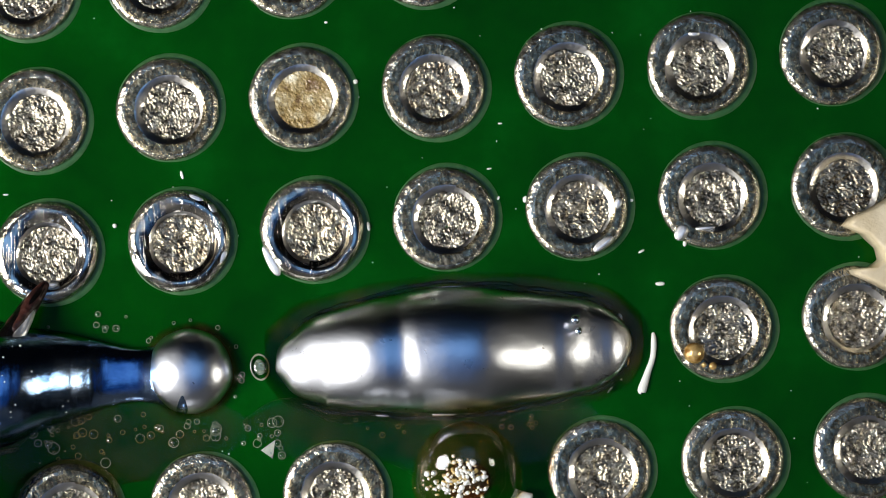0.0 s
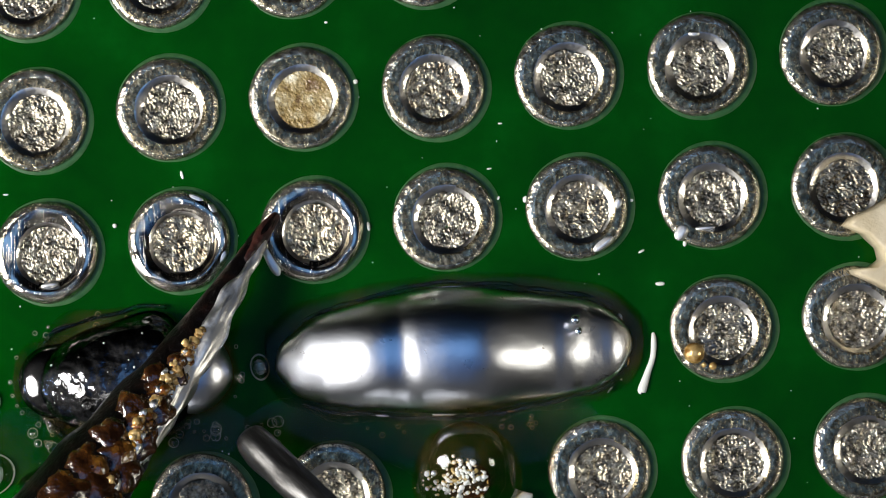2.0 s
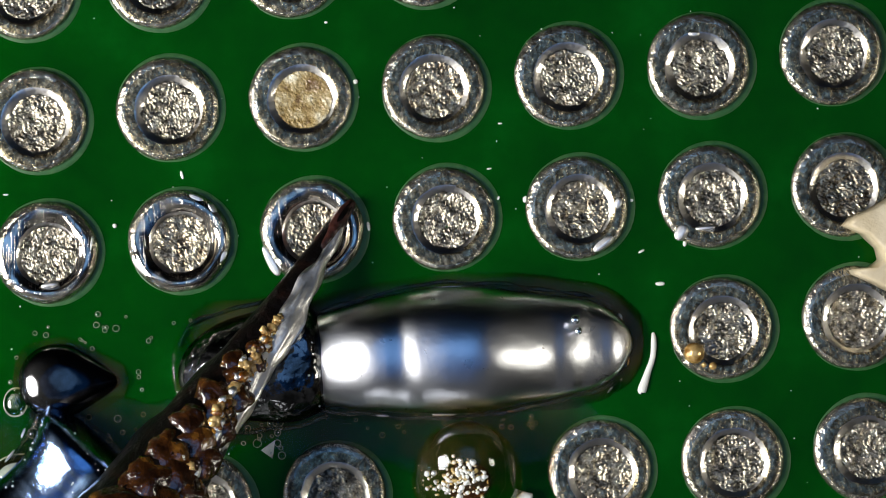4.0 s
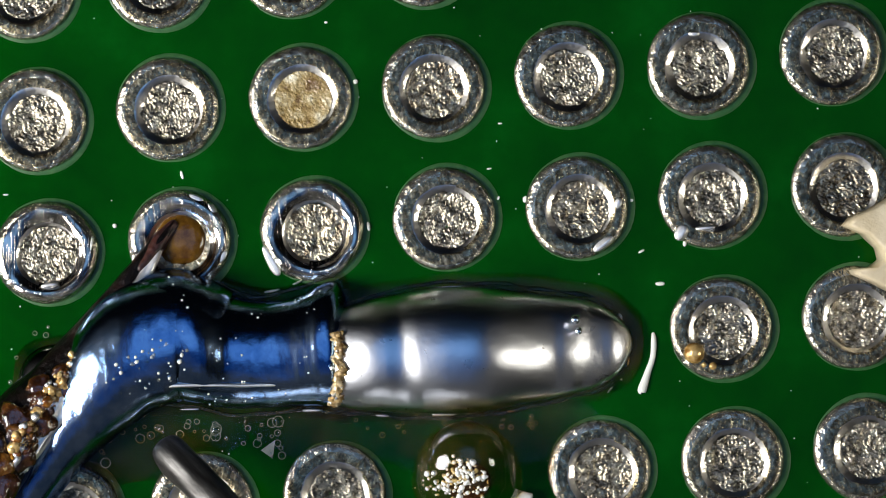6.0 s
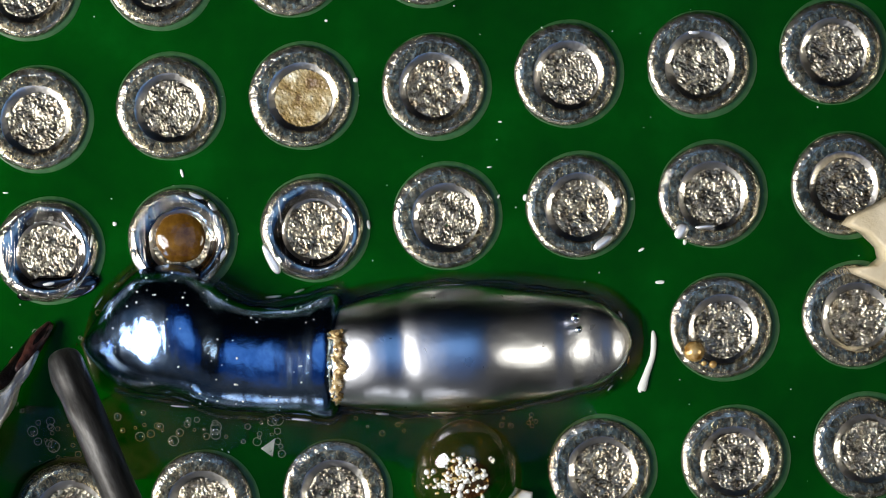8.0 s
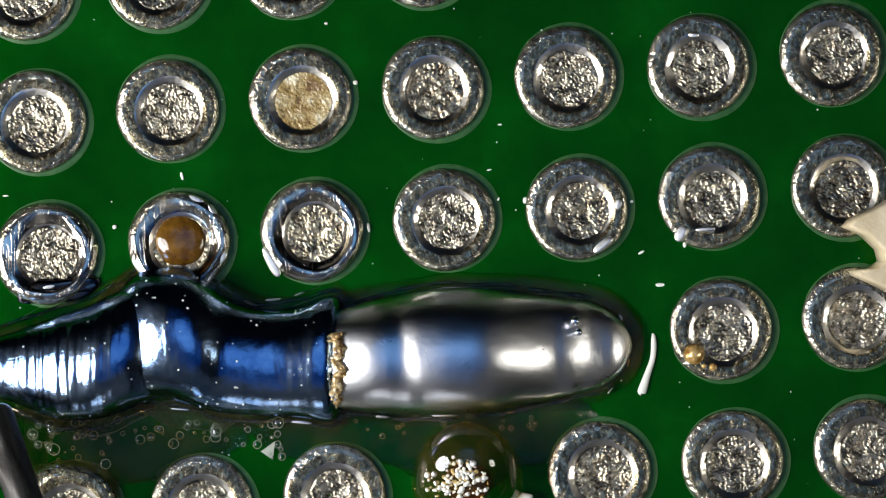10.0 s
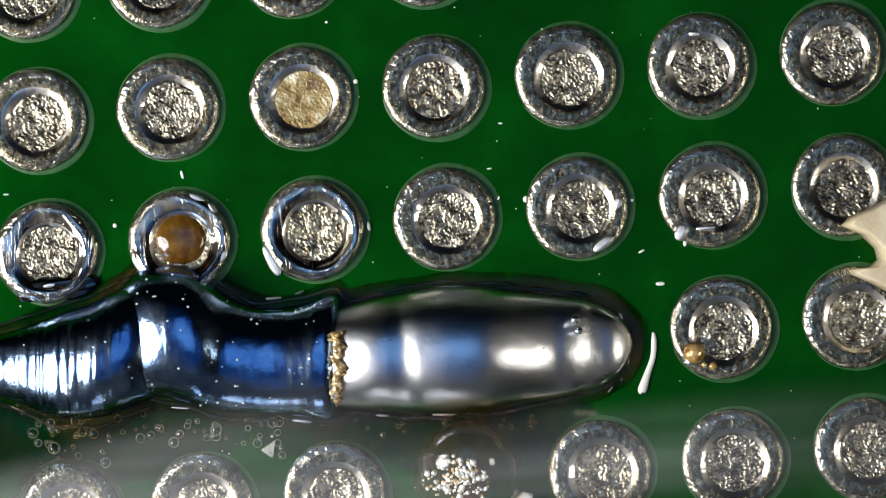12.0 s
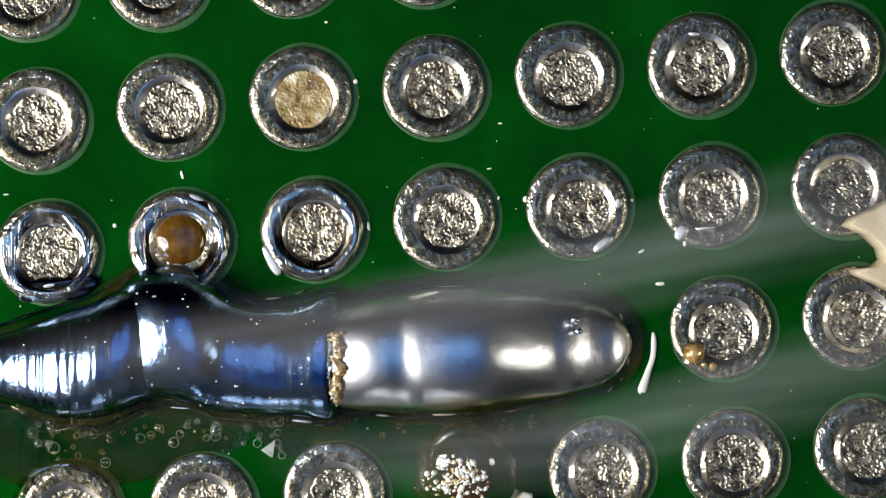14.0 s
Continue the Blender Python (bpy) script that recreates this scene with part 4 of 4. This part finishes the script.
    slide(FED, [(0.0, 95, 667, 0), (0.2, 48, 680, 0), (0.5, 46, 680, 0), (0.8, 70, 678, 10)] + [(t, u + 22 * math.cos(radians(a)), v - 22 * math.sin(radians(a)), a) for t, u, v, a in blob[5:]], ((0.0, -66), (0.15, -4), (0.9, -42), (4.4, -60)))
    slide(BRIDGE, [(0.0, 240, 664, 0), (0.1, 150, 670, 0), (0.2, 44, 680, 0), (0.35, -60, 700, 0), (0.6, -220, 760, 10), (14.0, -300, 800, 10)])
    slide(WEB, [(0.0, 60, 680, 0), (0.2, 38, 680, 0), (0.5, 36, 680, 0), (0.8, 60, 678, 10), (1.0, 95, 690, 20), (1.2, 186, 716, 64), (1.4, 204, 716, 68), (1.6, 204, 714, 68), (1.8, 246, 706, 64), (2.0, 288, 690, 56), (2.2, 275, 690, 30), (2.5, 350, 674, 13)] + blob[12:],
          ((0.0, -35), (1.2, 44), (2.2, -35), (4.4, -80)))
    slide(NECK, [(0.0, 60, 680, 0), (0.2, 38, 680, 0), (0.5, 36, 680, 0), (0.8, 60, 678, 10)] + blob[5:9] + [(2.0, 190, 676, 8), (2.2, 190, 670, 0), (2.6, 208, 671, 0), (2.83, 225, 673, 3), (3.0, 390, 682, 15), (3.2, 402, 678, 15), (4.3, 470, 640, 8), (5.2, 488, 628, 3), (14.0, 488, 628, 3)],
          ((0.0, -20), (2.0, 0), (4.4, -60)))
    slide(BALL, [(0.0, 337, 657, 0), (2.5, 337, 657, 0), (2.8, 380, 676, 0)] + [(t, u, v, 0) for t, u, v, a in blob[13:]], ((0.0, 0), (4.4, -60)))
    slide(SEAM, [(0.0, -75, 688, 0), (0.2, -150, 700, 0), (0.5, -170, 700, 0), (0.8, 70, 678, 15)] + blob[5:14] + [(3.9, 470, 650, 20), (4.8, 618, 626, 4), (5.5, 622, 624, 2), (5.7, 616, 626, 3), (5.9, 605, 628, 4), (14.0, 603, 628, 4)], ((0.0, -110), (4.0, -20), (5.2, 6), (5.9, 0)))
    hump = [(0.0, -500, 1250, 50), (3.2, -300, 1100, 50), (4.5, 160, 860, 40), (5.3, 412, 616, 3), (5.5, 396, 612, 3), (5.7, 342, 608, 5), (5.9, 306, 606, 6), (6.1, 297, 604, 5), (6.3, 292, 602, 4), (6.5, 290, 601, 3), (6.7, 291, 601, 2), (7.0, 294, 600, 0), (14.0, 294, 600, 0)]
    slide(HUMP, hump)
    slide(BALL_LEFT, [(0.0, 100, 675, 0), (6.3, 100, 675, 0), (6.8, 270, 610, 0), (14.0, 270, 610, 0)])
    slide(POUR, [(0.0, -500, 1250, 50), (3.2, -300, 1100, 50), (4.5, 160, 860, 46), (5.3, 412, 616, 13), (5.5, 396, 612, 8), (5.7, 342, 608, 5), (5.9, 306, 606, 5), (6.1, 292, 604, 6), (6.3, 272, 602, 4), (6.5, 245, 600, -17),
                 (6.7, 90, 622, -14), (6.9, -60, 660, -5), (7.1, -190, 740, 0), (7.5, -200, 740, 0), (8.0, -190, 720, 0), (8.6, 0, 690, 0), (9.2, 400, 640, 0), (14.0, 400, 640, 0)], ((0.0, 2), (5.2, 2), (6.6, 0), (9.0, -130)))
    slide(FLANK_LINE, hump[:10] + [(6.7, 276, 602, -6), (7.0, 294, 600, 0), (14.0, 294, 600, 0)], ((0.0, 0), (7.0, -130)))
    slide(TAIL, [(0.0, -700, 700, 40), (7.6, -500, 760, 40), (8.0, -260, 880, 42), (8.2, -165, 820, 42), (8.7, -60, 745, 30), (9.2, 40, 662, 6), (10.3, 60, 652, 0), (14.0, 60, 652, 0)])

    slide(BAKED, [(0.0, -75, 700, 0), (0.5, -170, 700, 0), (0.8, 70, 678, 0)] + [(t, u, v, 0) for t, u, v, a in blob[5:14]] + [(5.3, 400, 650, 0), (5.6, 330, 640, 0), (5.75, 322, 560, 0), (5.9, 320, 424, 0), (14.0, 320, 424, 0)])

    slide(PUDDLE, [(0.0, -220, 600, 12), (6.5, -220, 600, 12), (6.95, 104, 512, 12), (14.0, 104, 512, 12)])

    for ob, v, turn in ((DRIPS[0], 842, 20), (DRIPS[1], 712, 80)):
        slide(ob, [(0.0, -110, v, turn), (1.7, -110, v, turn), (2.2, 28, v, turn), (6.2, 28, v, turn), (7.0, -110, v, turn), (14.0, -110, v, turn)])

    def drift(ob, rows):
        walk(ob, [(t, at(u, v, 320, turn)) for t, u, v, turn in rows])

    drift(WISPS[0], [(0.0, -1100, 560, -8), (6.6, -1100, 900, 20), (7.1, 860, 800, 20), (7.6, 1800, 700, 20), (8.4, 2600, 700, 20), (14.0, 2700, 760, 5)])
    drift(WISPS[1], [(0.0, -1500, 700, 0), (11.0, -1300, 700, 4), (11.5, 720, 640, 6), (11.7, 1500, 760, 6), (11.9, 2300, 800, 8), (14.0, 2600, 520, 9)])
    drift(WISPS[2], [(0.0, -1500, 700, 0), (11.6, -1300, 860, 4), (12.1, 500, 850, 4), (12.5, 1250, 540, 12), (13.0, 1320, 720, 8), (13.5, 1400, 800, 10), (14.0, 1150, 722, 6)])
    drift(WISPS[3], [(0.0, -1600, 820, 0), (2.6, -1300, 830, 0), (3.0, 1300, 795, 2), (3.3, 1750, 790, 3), (3.8, 2600, 800, 3), (5.0, 2600, 2500, 0), (7.0, -1600, 2500, 0), (9.0, -1600, 830, 0), (9.9, -1300, 830, 0), (10.5, 560, 810, 3), (10.8, 1500, 830, 3), (11.1, 2500, 800, 5), (14.0, 2600, 800, 5)])
    drift(WISPS[4], [(0.0, -1700, 760, 0), (11.1, -1300, 800, 2), (11.5, 420, 800, 2), (11.9, 700, 860, 2), (12.5, 560, 640, 4), (13.0, 620, 800, 3), (13.5, 700, 700, 7), (14.0, 930, 487, 9.5)])


motions()
